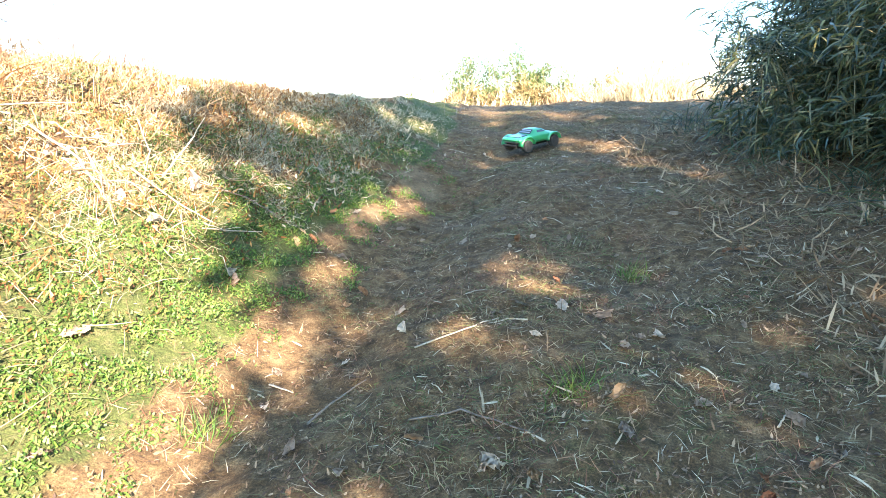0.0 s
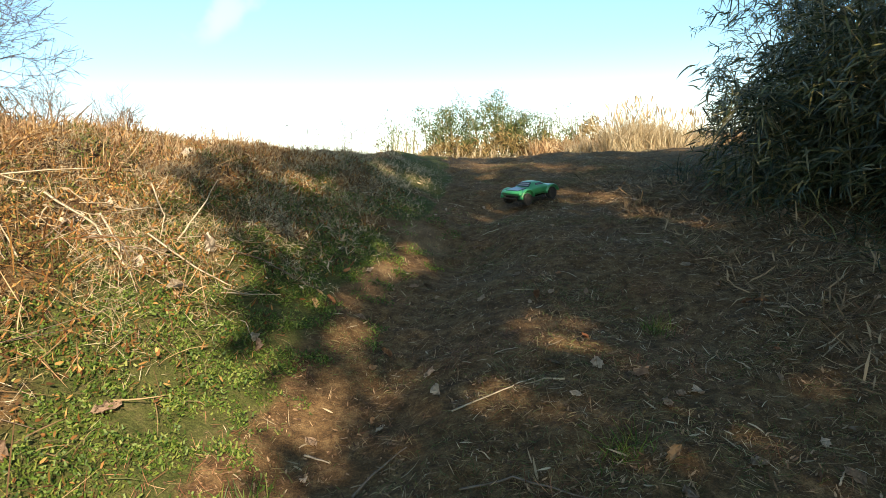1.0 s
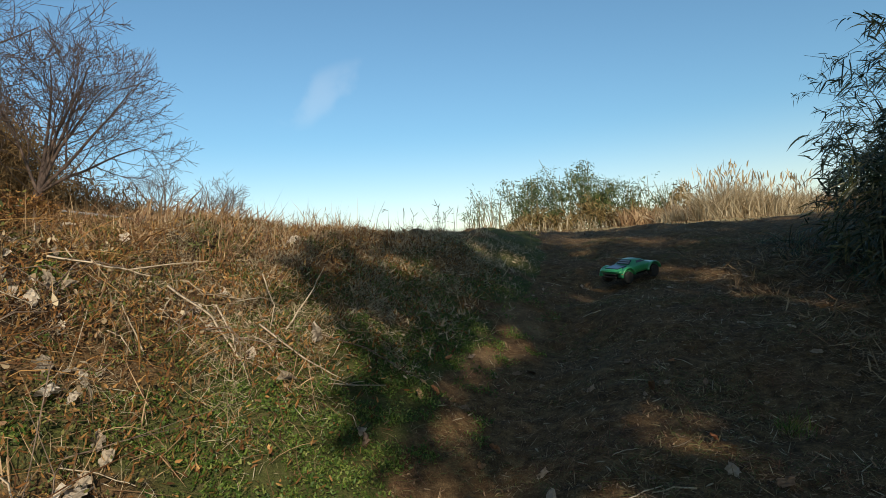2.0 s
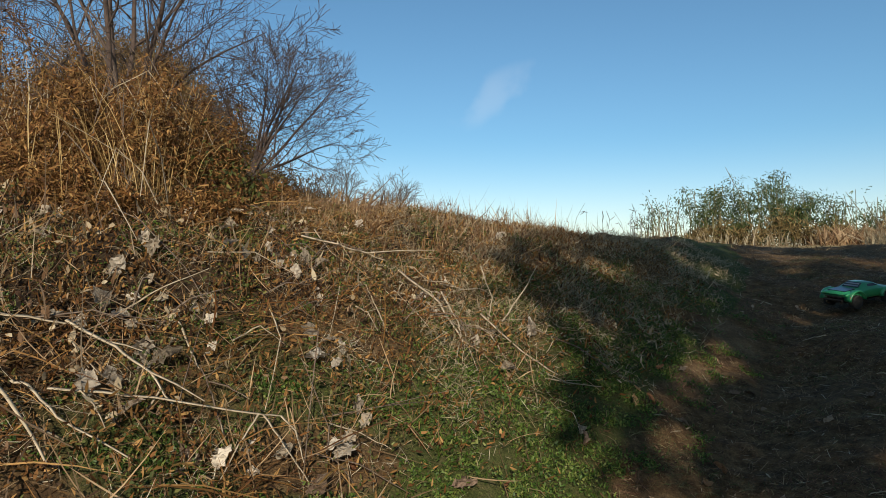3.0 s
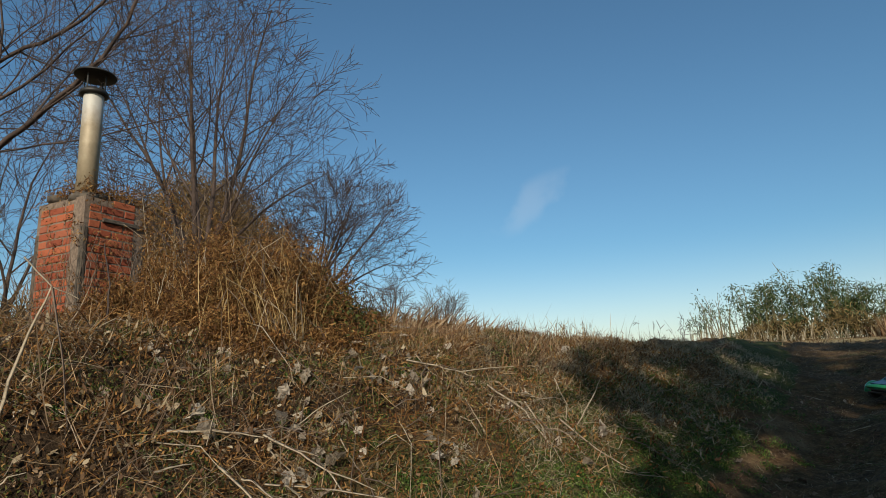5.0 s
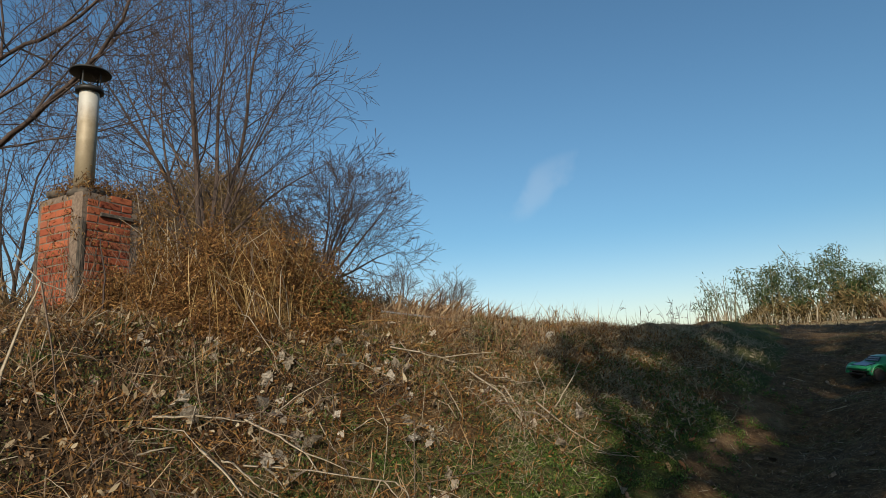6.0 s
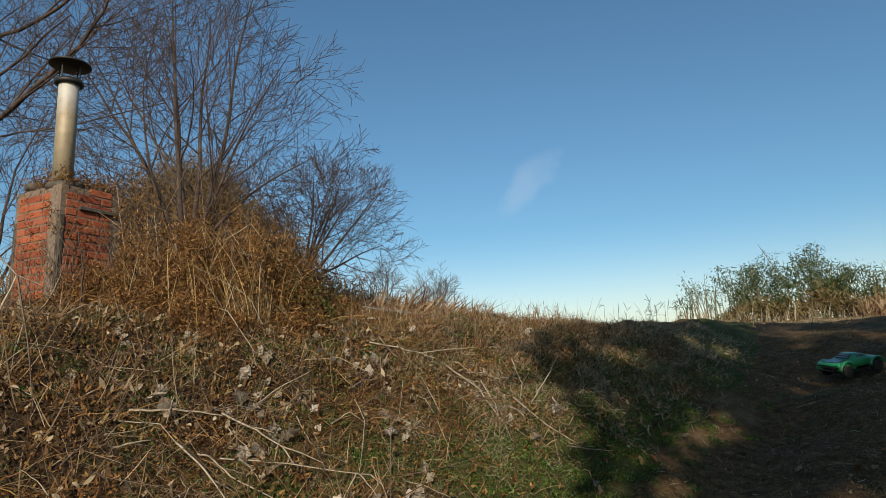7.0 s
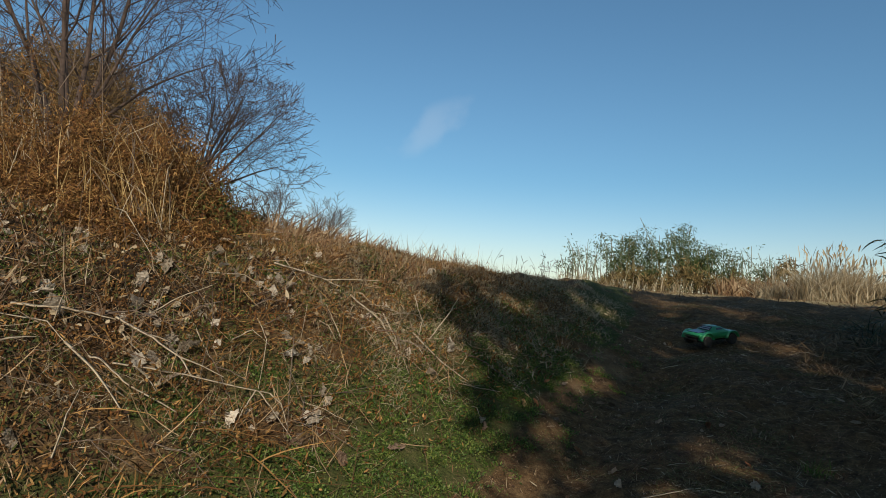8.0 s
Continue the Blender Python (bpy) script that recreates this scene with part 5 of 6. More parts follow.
scatter("bleached_leaves", 217, 5000, (-5.2, -1.0), (0.3, 3.0), lambda x, y: np.clip((bank_foot(y) - x - 0.6) / 0.9, 0, 1) * np.clip(1.6 * waves(x, y, 0.35, 44), 0.02, 1), (0.018, 0.045), (0.012, 0.026), "sheath", "bleached curled leaf scraps in drifts on the bank", "leaves", 0.5, 0.8, 3, False, (0.02, 0.075), LEAF)
scatter("bank_thatch", 222, 60000, (-2.4, 0.1), (3.0, 6.6), lambda x, y: np.clip((bank_foot(y) - x) / 0.3 + 0.2, 0, 1) * np.clip(0.35 + 0.6 * waves(x, y, 0.5, 50), 0.08, 1), (0.012, 0.06), (0.0016, 0.0036), "hay", "bleached dead grass thatch on the bank", "hay", 0.5, 0.4, 2, False, (0.008, 0.05))
scatter("fallen_leaf_bits", 224, 5000, (-2.0, 0.2), (2.9, 6.2), lambda x, y: np.clip((bank_foot(y) - x) / 0.3 + 0.2, 0, 1) * np.clip(0.4 + 0.6 * waves(x, y, 0.6, 52), 0.05, 1), (0.02, 0.055), (0.006, 0.015), "sheath", "pale scraps of dead leaf strewn on the bank", "leaves", 0.35, 0.5, 3, False, (0.012, 0.05), LEAF)
scatter("dead_stem_tangle", 221, 3000, (-4.2, -1.7), (0.3, 2.1), lambda x, y: np.clip((bank_foot(y) - x - 0.7) / 0.6, 0, 1) * np.clip((1.9 - y) / 0.7, 0, 1) * np.clip(0.35 + 0.7 * waves(x, y, 0.5, 47), 0.1, 1), (0.08, 0.34), (0.002, 0.0055), "grey_stem", "grey tangle of fallen dead weed stems on the bank", "weeds", 0.35, 0.7, 6, False, (0.01, 0.09))
scatter("bank_turf", 207, 26000, (-3.8, 0.3), (0.9, 6.8), lambda x, y: np.clip((bank_foot(y) - x) / 0.2 + 0.3, 0, 1) * np.clip(0.4 + 0.5 * waves(x, y, 0.9, 37), 0.06, 1), (0.03, 0.10), (0.002, 0.004), "grass", "thin grass growing through the bank", "grass", 0.7, 0.6, 3, True)
scatter("russet_fern", 208, 80000, (-4.6, -1.2), (2.9, 5.2), lambda x, y: np.clip(0.3 + 0.8 * waves(x, y, 0.6, 38), 0.04, 1) * np.clip((ground_z(x, y, False) - 1.28) / 0.14, 0, 1) * np.clip((4.9 - y) / 0.8, 0.1, 1), (0.018, 0.06), (0.002, 0.007), "rust", "russet dead fern and bramble along the bank's top", "fern", 0.55, 0.9, 3, False, lambda x, y, r: 0.005 + r * (0.015 + 0.1 * np.clip(0.1 + waves(x, y, 0.4, 53), 0, 1.2)))
scatter("tan_weeds", 223, 6000, (-3.5, -2.1), (2.15, 3.5), lambda x, y: np.clip(0.3 + 0.6 * waves(x, y, 0.5, 51), 0.05, 1), (0.04, 0.18), (0.0012, 0.0028), "gold", "tan dry weeds along the foot of the vines", "weeds", 0.7, 0.8, 4, True)
scatter("crest_grass", 209, 6000, (-5.2, 0.2), (3.6, 7.4), lambda x, y: np.clip((ground_z(x, y, False) - 1.40) / 0.1, 0, 0.8) * np.clip(0.15 + 1.2 * waves(x, y, 0.5, 48), 0.03, 1), (0.02, 0.12), (0.0008, 0.002), "hay", "thin dry grass along the skyline of the bank", "grass", 0.4, 0.5, 4, True)
scatter("field_straw", 210, 26000, (-8, 12), (8.6, 26), lambda x, y: np.clip(0.4 + 0.6 * waves(x, y, 1.5, 49), 0.1, 1), (0.03, 0.1), (0.005, 0.014), "straw", "bleached straw stubble in the sunlit field", "grass", 0.5, 0.4, 2, True)
scatter("dark_weeds", 211, 16000, (-4.6, -1.5), (0.2, 3.4), lambda x, y: np.clip(0.1 + 0.6 * waves(x, y, 0.8, 39), 0.0, 1), (0.08, 0.28), (0.003, 0.007), "vine", "limp brown weed stems on the bank", "weeds", 0.8, 0.8, 4, True)
scatter("thicket_weeds", 216, 9000, (1.7, 3.4), (2.3, 6.4), lambda x, y: np.clip(0.3 + 0.5 * waves(x, y, 0.8, 43), 0.03, 1) * np.clip((x - 1.75) / 0.5, 0, 1), (0.08, 0.32), (0.004, 0.010), "bamboo", "rank dark grass at the foot of the bamboo", "grass", 0.6, 0.6, 4, True)
scatter("thicket_litter", 212, 9000, (1.2, 3.2), (1.6, 6.0), lambda x, y: 0 * x + 0.6, (0.04, 0.15), (0.004, 0.012), "straw", "fallen bamboo leaves below the thicket", "litter", 0.35, 0.3, 2)


def skyline_stalks():
    """Single seed stalks that stand out against the sky."""
    rng = np.random.RandomState(220)
    paths = []
    knots = np.stack([rng.uniform(-3.6, 0.3, 9), rng.uniform(4.8, 7.4, 9)], -1)
    for _ in range(52):
        x, y = knots[rng.randint(9)] + rng.normal(0, 0.14, 2)
        z = float(ground_z(x, y))
        h = rng.uniform(0.08, 0.3)
        a = rng.normal(0, 0.25, 2) * h
        tip = np.array([x + a[0], y + a[1], z + h])
        paths.append((np.array([[x, y, z - 0.02], [x + a[0] * 0.4, y + a[1] * 0.4, z + h * 0.6], tip]), np.array([0.0018, 0.0015, 0.001])))
        for q in range(rng.randint(2, 6)):
            s = rng.uniform(0.5, 1)
            b = np.array([x, y, z]) + (tip - [x, y, z]) * s
            e = b + rng.normal(0, 0.03, 3) + [0, 0, 0.03]
            paths.append((np.array([b, (b + e) / 2, e]), np.array([0.001, 0.0032, 0.001])))
    v, f = tubes(paths)
    tagged(linked("seed_stalks", smooth(mesh_of("seed_stalks", v, f)), M["twig"]), "thin dry seed stalks standing on the crest", "weeds", kind="stuff")


skyline_stalks()

# ---- single stalks, sticks and leaves ----


def stick(name, points, radius, mat, label, group="", lift=0.035, forks=0, seed=0):
    """A bent stick through places of the plan (x, y, height over the ground)."""
    rng = np.random.RandomState(seed + 7)
    p = np.array([[x, y, float(ground_z(x, y)) + lift + h] for x, y, h in points])
    s = np.linspace(0, 1, 4 * (len(p) - 1) + 1) * (len(p) - 1)
    i = np.minimum(s.astype(int), len(p) - 2)
    q = p[i] + (p[i + 1] - p[i]) * (s - i)[:, None]
    radius *= 0.7
    q[1:-1] += rng.normal(0, radius * 0.3, (len(q) - 2, 3))
    paths = [(q, np.linspace(radius, radius * 0.45, len(q)))]
    for _ in range(forks):
        k = rng.randint(2, len(q) - 1)
        d = unit(q[k] - q[k - 1]) + rng.normal(0, 0.6, 3) * [1, 1, 0.4]
        ln = rng.uniform(0.08, 0.22)
        paths.append((np.array([q[k], q[k] + d * ln * 0.5, q[k] + d * ln + [0, 0, -0.01]]), np.array([radius * 0.6, radius * 0.45, radius * 0.25])))
    c = q.mean(0)
    paths = [(a - c, r) for a, r in paths]
    return tagged(linked(name, smooth(mesh_of(name, *tubes(paths))), M[mat], at=Matrix.Translation(c)), label, "stick", group)


STALK = "pale dead stalk lying on the bank"
stick("dead_stalk", [(-1.84, 2.78, 0.05), (-1.58, 2.68, 0.05), (-1.42, 2.57, 0.01), (-1.33, 2.62, 0.0)], 0.011, "stem", STALK, "bank stalks", forks=2, seed=1)
stick("dead_stalk", [(-1.62, 2.80, 0.06), (-1.48, 2.66, 0.04), (-1.42, 2.56, 0.0)], 0.008, "stem", STALK, "bank stalks", seed=2)
stick("dead_stalk", [(-1.42, 2.80, 0.06), (-1.22, 2.80, 0.03), (-1.05, 2.78, 0.01)], 0.010, "stem", STALK, "bank stalks", forks=2, seed=3)
stick("dead_stalk", [(-1.36, 2.96, 0.0), (-1.30, 3.15, 0.10), (-1.26, 3.28, 0.2)], 0.007, "stem", "pale dead stalk sticking up from the bank", "bank stalks", seed=4)
stick("dead_stalk", [(-1.52, 3.1, 0.12), (-1.42, 2.98, 0.06), (-1.40, 2.86, 0.0)], 0.006, "stem", STALK, "bank stalks", seed=5)
stick("dead_stalk", [(-2.3, 2.62, 0.03), (-2.05, 2.66, 0.06), (-1.92, 2.78, 0.05)], 0.012, "stem", STALK, "bank stalks", forks=2, seed=6)
stick("dead_stalk", [(-1.25, 3.0, 0.02), (-1.0, 3.05, 0.02), (-0.8, 3.02, 0.0)], 0.006, "twig", "thin brown twig lying on the bank", "bank stalks", forks=1, seed=7)
stick("dead_stalk", [(-2.56, 1.08, 0.03), (-2.44, 1.21, 0.04), (-2.31, 1.37, 0.04)], 0.013, "stem", STALK, "bank stalks", forks=0, seed=8)
stick("dead_stalk", [(-2.31, 1.37, 0.05), (-2.14, 1.41, 0.05), (-2.00, 1.41, 0.04), (-1.92, 1.42, 0.02)], 0.011, "stem", STALK, "bank stalks", forks=3, seed=9)
stick("dead_stalk", [(-2.14, 1.19, 0.02), (-1.94, 1.37, 0.04), (-1.71, 1.55, 0.06), (-1.68, 1.62, 0.05)], 0.008, "stem", STALK, "bank stalks", forks=0, seed=10)
stick("dead_stalk", [(-1.71, 1.55, 0.06), (-1.70, 1.45, 0.04), (-1.67, 1.33, 0.00)], 0.006, "stem", STALK, "bank stalks", forks=0, seed=11)
stick("dead_stalk", [(-1.70, 1.56, 0.06), (-1.60, 1.53, 0.05), (-1.51, 1.52, 0.01)], 0.006, "stem", STALK, "bank stalks", forks=0, seed=22)
stick("dead_stalk", [(-1.68, 1.62, 0.05), (-1.61, 1.60, 0.05), (-1.55, 1.56, 0.02)], 0.006, "stem", STALK, "bank stalks", forks=0, seed=23)
stick("dead_stalk", [(-2.26, 1.35, 0.02), (-2.18, 1.34, 0.02), (-2.09, 1.33, 0.02)], 0.006, "stem", STALK, "bank stalks", forks=0, seed=24)
stick("dead_stalk", [(-2.27, 1.08, 0.03), (-2.10, 1.07, 0.05), (-1.96, 1.06, 0.02)], 0.011, "stem", STALK, "bank stalks", forks=1, seed=25)
stick("dead_stalk", [(-2.20, 1.13, 0.02), (-2.15, 1.14, 0.04), (-2.03, 1.14, 0.03), (-1.82, 1.19, 0.02)], 0.009, "stem", STALK, "bank stalks", forks=0, seed=26)
stick("dead_stalk", [(-2.36, 0.86, 0.05), (-2.35, 0.93, 0.05), (-2.34, 1.02, 0.03)], 0.008, "stem", STALK, "bank stalks", forks=0, seed=27)
stick("dead_stalk", [(-2.80, 1.87, 0.00), (-2.80, 1.95, 0.06), (-2.61, 1.92, 0.05), (-2.33, 1.88, 0.05), (-2.06, 1.75, 0.02)], 0.006, "twig", "thin brown twig lying on the bank", "bank stalks", forks=0, seed=28)
stick("dead_stalk", [(-2.13, 1.65, 0.02), (-2.04, 1.61, 0.02), (-1.97, 1.58, 0.02)], 0.007, "stem", STALK, "bank stalks", forks=0, seed=29)
stick("dead_stalk", [(-1.78, 1.98, 0.08), (-1.63, 1.70, 0.03), (-1.51, 1.49, 0.02)], 0.004, "twig", "thin brown twig lying on the bank", "bank stalks", forks=2, seed=30)
stick("dead_stalk", [(-1.97, 1.94, 0.05), (-1.86, 1.86, 0.05), (-1.74, 1.62, 0.02)], 0.005, "stem", STALK, "bank stalks", forks=0, seed=31)
stick("dead_stalk", [(-2.84, 1.17, 0.02), (-2.73, 1.16, 0.02), (-2.61, 1.15, 0.02)], 0.007, "twig", "thin brown twig lying on the bank", "bank stalks", forks=0, seed=32)
stick("dead_stalk", [(-2.53, 1.01, 0.03), (-2.39, 1.10, 0.05), (-2.27, 1.08, 0.03)], 0.006, "stem", STALK, "bank stalks", forks=0, seed=33)
stick("dead_stalk", [(-2.08, 1.24, 0.02), (-2.01, 1.23, 0.02), (-1.93, 1.20, 0.02)], 0.005, "stem", STALK, "bank stalks", forks=0, seed=34)
stick("dead_stalk", [(-1.93, 1.58, 0.02), (-1.87, 1.60, 0.02), (-1.80, 1.61, 0.02)], 0.006, "twig", "thin brown twig lying on the bank", "bank stalks", forks=0, seed=35)
stick("dead_stalk", [(-3.1, 2.12, 0.10), (-2.85, 1.95, 0.16), (-2.55, 1.85, 0.03)], 0.007, "stem", STALK, "bank stalks", seed=12)
stick("dead_stalk", [(-2.98, 0.66, 0.0), (-2.95, 0.71, 0.25), (-2.9, 0.77, 0.5)], 0.013, "stem", "upright pale dead stalk snapped at its top", "snapped stalks", seed=13)
stick("dead_stalk", [(-2.9, 0.77, 0.5), (-2.84, 0.80, 0.25), (-2.8, 0.82, 0.0)], 0.008, "twig", "upright brown dead stalk", "snapped stalks", seed=14)
stick("dead_stalk", [(-3.02, 0.72, 0.6), (-2.9, 0.77, 0.5), (-2.84, 0.85, 0.46)], 0.007, "stem", "pale broken stalk end", "snapped stalks", seed=15)
stick("dead_stalk", [(-3.9, 1.75, 0.05), (-4.1, 1.9, 0.35), (-4.35, 2.02, 0.62)], 0.013, "bark", "dark bare bramble stem before the oven", "snapped stalks", seed=16)
stick("fallen_twig", [(-0.12, 1.73, 0.0), (0.03, 1.72, 0.005), (0.22, 1.57, 0.0)], 0.007, "twig", "thin brown twig lying on the path", "path twigs", lift=0.006, seed=17)
stick("fallen_twig", [(-0.43, 1.78, 0.0), (-0.38, 1.88, 0.01), (-0.28, 1.98, 0.0)], 0.007, "twig", "brown bent twig lying on the path", "path twigs", lift=0.006, seed=18)
stick("fallen_twig", [(-0.13, 2.12, 0.0), (0.05, 2.16, 0.01), (0.17, 2.2, 0.0)], 0.006, "stem", "pale bent twig lying on the path", "path twigs", lift=0.006, seed=19)
stick("fallen_twig", [(-0.62, 2.03, 0.0), (-0.53, 1.99, 0.0)], 0.007, "stem", "short pale twig on the wet clay", "path twigs", lift=0.006, seed=20)
stick("fallen_cane", [(2.75, 3.1, 0.75), (2.55, 3.25, 0.95), (2.3, 3.5, 1.2)], 0.006, "stem", "pale dead bamboo cane in the thicket", "", lift=0.0, seed=21)
heap = np.random.RandomState(290)
for k in range(26):
    x, y = heap.normal(-1.5, 0.3), heap.normal(2.76, 0.16)
    a, ln = heap.normal(0.15, 0.75), heap.uniform(0.1, 0.32)
    stick("dead_stalk", [(x, y, heap.uniform(0.0, 0.06)), (x + ln * math.cos(a) / 2, y + ln * math.sin(a) / 2, heap.uniform(0.01, 0.07)), (x + ln * math.cos(a), y + ln * math.sin(a), heap.uniform(0.0, 0.05))], heap.uniform(0.003, 0.007), "stem", STALK, "bank stalks", lift=0.02, forks=k % 2, seed=260 + k)
rs = np.random.RandomState(300)
for k in range(34):
    x, y = rs.uniform(-0.3, 2.1), rs.uniform(1.3, 5.5)
    a, ln = rs.uniform(0, 3.14), rs.uniform(0.05, 0.16)
    stick("cane_splinter", [(x, y, 0), (x + ln * math.cos(a) / 2, y + ln * math.sin(a) / 2, 0.004), (x + ln * math.cos(a), y + ln * math.sin(a), 0)], rs.uniform(0.003, 0.006), "stem", "bleached splinter of bamboo cane on the path", "path splinters", lift=0.005, seed=400 + k)
for k in range(80):
    x, y = rs.uniform(-3.8, -1.5), rs.uniform(0.5, 2.9)
    a, ln, up = rs.uniform(0, 3.14), rs.uniform(0.08, 0.4), rs.uniform(0.0, 0.09)
    stick("weed_stem", [(x, y, up * 0.3), (x + ln * math.cos(a) / 2, y + ln * math.sin(a) / 2, up + 0.02), (x + ln * math.cos(a), y + ln * math.sin(a), up * rs.uniform(0.2, 1.6))], rs.uniform(0.003, 0.008), "stem" if k % 3 == 0 else "twig", "broken dry weed stem lying on the bank", "weed stems", lift=0.025, forks=k % 3, seed=500 + k)


for k in range(46):
    x, y = rs.uniform(-4.7, -2.75), rs.uniform(2.0, 2.7)
    top = float(weed_height(x, y)) * rs.uniform(0.7, 1.15) + 0.1
    lx, ly, sag = rs.normal(0.05, 0.24), rs.normal(0, 0.15), rs.uniform(0.0, 0.35)
    stick("dry_weed_stalk", [(x, y, 0.05), (x + lx * 0.4, y + ly * 0.4, top * 0.6), (x + lx, y + ly, top), (x + lx * 1.5, y + ly * 1.4, top - sag)], rs.uniform(0.003, 0.007), "stem" if k % 2 else "twig", "long dry stalk standing in the tangled weeds", "weed stalks", lift=0.0, forks=k % 4, seed=700 + k)


def leaf_mesh(seed, ragged):
    """A lobed, curled dead leaf about 1 long with a stalk."""
    rng = np.random.RandomState(seed)
    bm = bmesh.new()
    rows = []
    curl, roll, skew = rng.uniform(-0.9, 0.9), rng.uniform(-0.2, 0.8), rng.uniform(-0.25, 0.25)
    for i in range(9):
        s = i / 8
        w = 0.36 * math.sin(math.pi * min(1, s * 0.93 + 0.05)) ** 0.8
        row = []
        for j in range(5):
            u = (j - 2) / 2
            edge = 1 + (ragged * rng.uniform(-0.55, 0.45) if abs(u) > 0.9 else 0)
            z = curl * (s - 0.4) ** 2 + roll * w * u * u + 0.05 * math.sin(9 * s + 5 * u + seed)
            row.append(bm.verts.new((u * w * edge + skew * s * s, s + 0.06 * rng.normal(), z + rng.normal(0, 0.03))))
        rows.append(row)
    for a, b in zip(rows, rows[1:]):
        for j in range(4):
            bm.faces.new((a[j], a[j + 1], b[j + 1], b[j]))
    st = [bm.verts.new(c) for c in ((-0.012, 0, 0), (0.012, 0, 0), (0.01, -0.25, 0.04), (-0.01, -0.25, 0.04))]
    bm.faces.new(st)
    bmesh.ops.solidify(bm, geom=list(bm.faces), thickness=0.006)
    me = bpy.data.meshes.new("dead_leaf")
    bm.to_mesh(me)
    bm.free()
    return me


LEAVES = {"pale": [leaf_mesh(600 + k, 0.7) for k in range(6)], "tan": [leaf_mesh(640 + k, 0.6) for k in range(5)], "red_leaf": [leaf_mesh(620 + k, 0.55) for k in range(3)]}
for key, some in LEAVES.items():
    for me in some:
        me.materials.append(M[key])


def leaf(x, y, size, kind, label, group, up=0.0, rng=rs):
    n = slope_side(np.array([x]), np.array([y]))[0]
    q = Vector((0, 0, 1)).rotation_difference(Vector(n)).to_matrix().to_4x4()
    m = Matrix.Translation((x, y, float(ground_z(x, y)) + 0.012 + up * size * 0.5)) @ q @ pose(0, 0, 0, rng.uniform(-25, 25) + up * 50, rng.uniform(-25, 25), rng.uniform(-85, 85)) @ Matrix.Diagonal((size, size, size, 1))
    ob = new("dead_leaf", LEAVES[kind][rng.randint(len(LEAVES[kind]))])
    ob.matrix_basis = m
    return tagged(ob, label, "leaf", group)


PALE, BROWN = "pale curled dead leaf lying on the bank", "orange-brown dead leaf on the ground"
WHITISH = [(-1.22, 2.96, 0.1), (-1.24, 2.54, 0.08), (-1.71, 3.95, 0.09), (-0.9, 2.5, 0.05), (-2.36, 1.55, 0.08), (-2.33, 1.55, 0.07), (-2.10, 1.47, 0.09), (-2.06, 1.48, 0.09), (-2.08, 1.43, 0.07), (-2.48, 1.85, 0.09), (-2.56, 1.88, 0.07), (-2.49, 1.68, 0.09), (-2.57, 2.37, 0.09), (-2.50, 2.33, 0.07), (-2.49, 2.24, 0.07), (-2.14, 2.44, 0.08), (-2.12, 2.47, 0.07), (-2.08, 2.26, 0.07), (-2.28, 2.35, 0.06), (-2.23, 2.33, 0.05), (-2.37, 2.13, 0.08), (-1.82, 2.00, 0.09), (-1.80, 1.92, 0.09), (-1.80, 2.04, 0.07), (-1.51, 1.65, 0.09), (-1.51, 1.73, 0.07), (-1.55, 1.66, 0.07), (-2.07, 1.26, 0.10), (-2.05, 1.34, 0.08), (-2.60, 1.20, 0.09), (-2.59, 1.29, 0.08)]
WHITISH += [(-2.44, 1.20, 0.10), (-2.81, 1.62, 0.07), (-1.55, 1.86, 0.07), (-1.53, 1.84, 0.06), (-2.65, 2.20, 0.07), (-2.42, 1.36, 0.07), (-2.38, 1.38, 0.06), (-2.51, 1.68, 0.06), (-2.39, 1.66, 0.06), (-2.20, 2.47, 0.05), (-2.22, 2.43, 0.05), (-1.71, 2.04, 0.06), (-1.72, 1.38, 0.07), (-2.12, 1.60, 0.05), (-2.27, 1.57, 0.05), (-2.33, 1.44, 0.06)]
for x, y, size in WHITISH:
    leaf(x, y, size * 0.95, "pale", PALE, "bank leaves", 0.7)
for _ in range(44):
    cx, cy = rs.uniform(-4.4, -1.35), rs.uniform(0.6, 3.3)
    for _ in range(rs.randint(1, 6)):
        x, y = cx + rs.normal(0, 0.07), cy + rs.normal(0, 0.07)
        if bank_foot(y) - x > 0.35:
            leaf(x, y, rs.uniform(0.03, 0.065), "pale", PALE, "bank leaves", rs.uniform(0.2, 1.0))
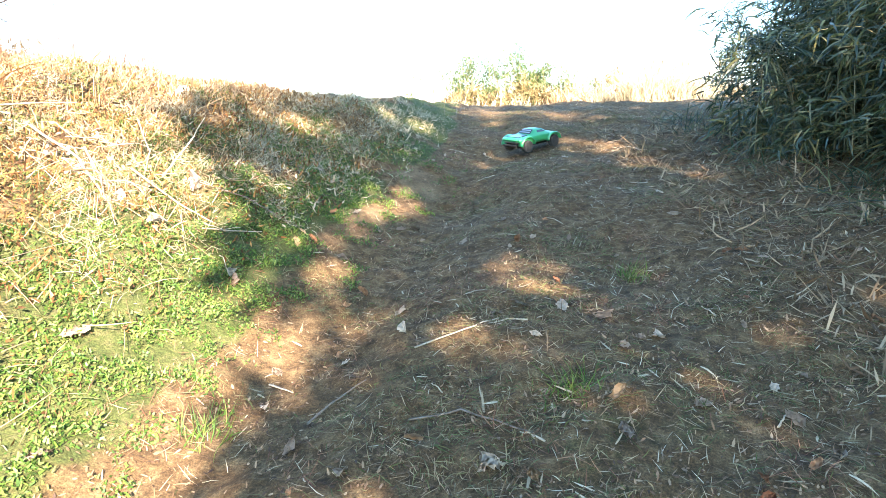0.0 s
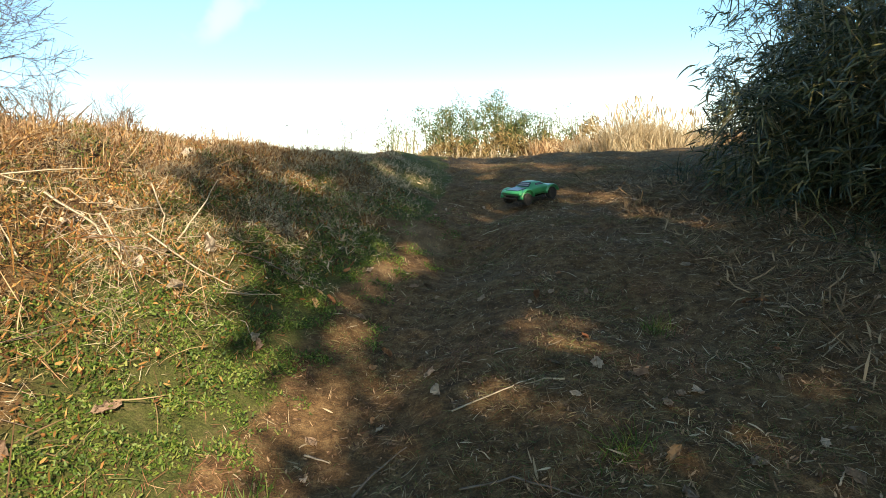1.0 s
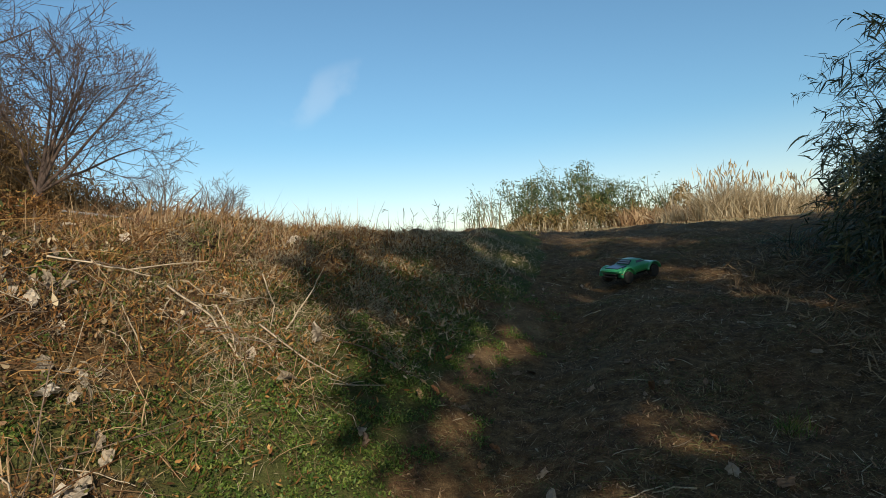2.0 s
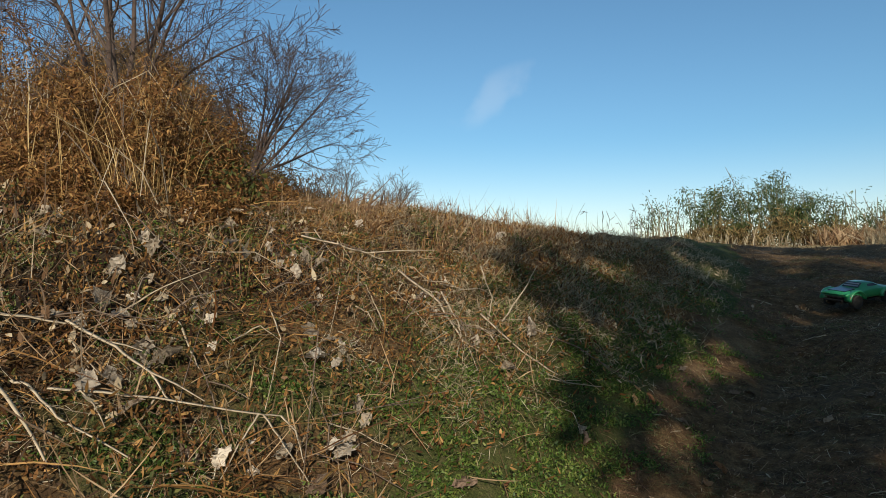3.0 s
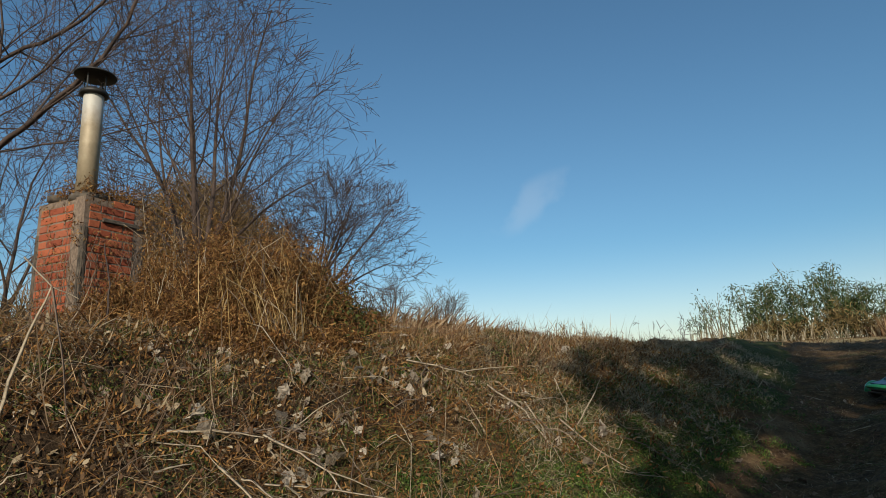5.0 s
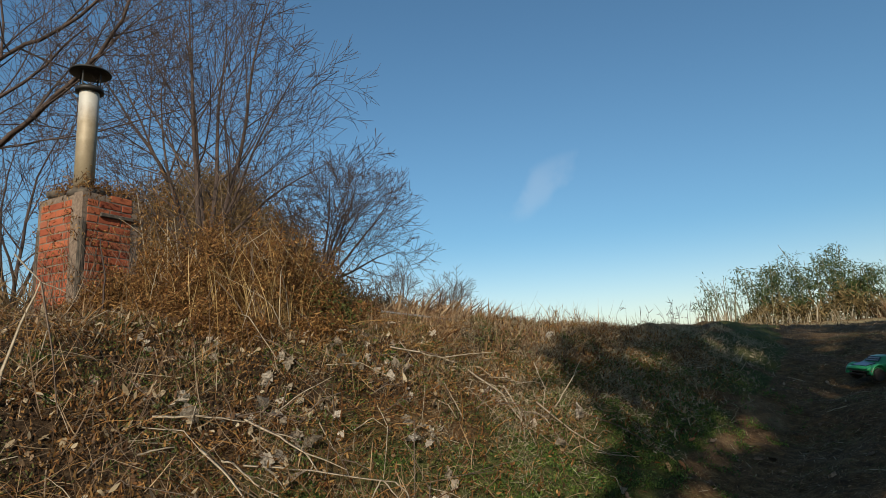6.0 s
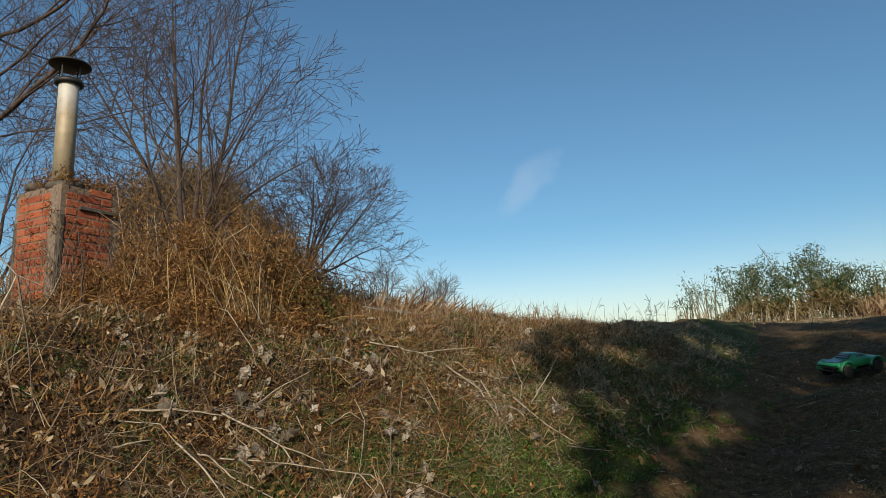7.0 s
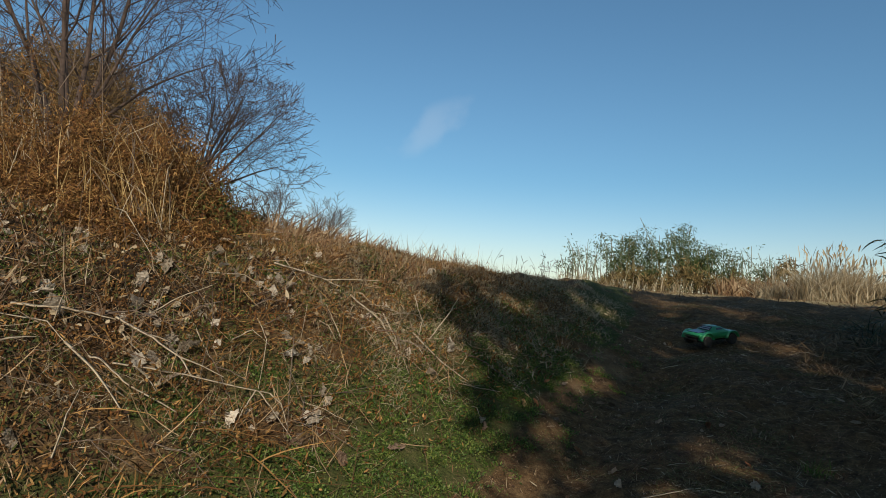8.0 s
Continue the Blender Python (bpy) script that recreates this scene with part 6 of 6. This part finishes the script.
for x, y, size in [(-0.223, 2.419, 0.06), (0.717, 2.086, 0.07), (-0.592, 2.075, 0.05), (0.4, 2.2, 0.06), (0.5, 2.15, 0.07), (0.95, 1.45, 0.08), (-0.55, 2.95, 0.05), (1.893, 2.969, 0.08), (0.28, 2.27, 0.06), (-0.45, 1.6, 0.06), (0.12, 1.45, 0.07)]:
    leaf(x, y, size, "tan", "pinkish-brown dead leaf lying flat on the path", "path leaves")
for _ in range(120):
    leaf(rs.uniform(-0.6, 2.2), 1.0 + 4.5 * rs.rand() ** 1.5, rs.uniform(0.025, 0.06), "tan", "brownish dead leaf curled on the dirt path", "brown path leaves", rs.uniform(0, 0.25))
for x, y, size in [(-1.19, 1.85, 0.07), (-0.878, 2.467, 0.05), (-1.5, 1.5, 0.07), (-1.3, 1.62, 0.06), (-1.05, 1.45, 0.05), (-2.0, 1.3, 0.07), (-0.75, 1.3, 0.06), (0.45, 1.5, 0.05), (-1.75, 1.35, 0.07), (-2.9, 1.05, 0.07)]:
    leaf(x, y, size * 1.15, "tan", "large tan dead leaf lying among the green cover", "tan leaves", 0.35)
for _ in range(40):
    leaf(rs.uniform(-3.2, 1.5), rs.uniform(0.9, 3.4), rs.uniform(0.03, 0.06), "red_leaf", BROWN, "brown leaves", rs.uniform(0, 0.3))
for x, y in [(-0.72, 1.72), (0.76, 2.67), (0.35, 1.75)]:
    rng2 = np.random.RandomState(int(x * 100) % 97)
    n2 = 90
    v2, f2 = strips(rng2, on_ground(x + rng2.normal(0, 0.035, n2), y + rng2.normal(0, 0.035, n2)) - [x, y, float(ground_z(x, y))], np.stack([rng2.normal(0, 0.5, n2), rng2.normal(0, 0.5, n2), np.ones(n2)], -1), rng2.uniform(0.03, 0.09, n2), rng2.uniform(0.002, 0.004, n2), rng2.normal(0, 0.3, (n2, 3)), 3)
    tagged(linked("grass_tuft", mesh_of("grass_tuft", v2, f2), M["clover"], at=pose(x, y, float(ground_z(x, y)))), "small fresh green grass tuft on the path", "grass", "grass tufts")
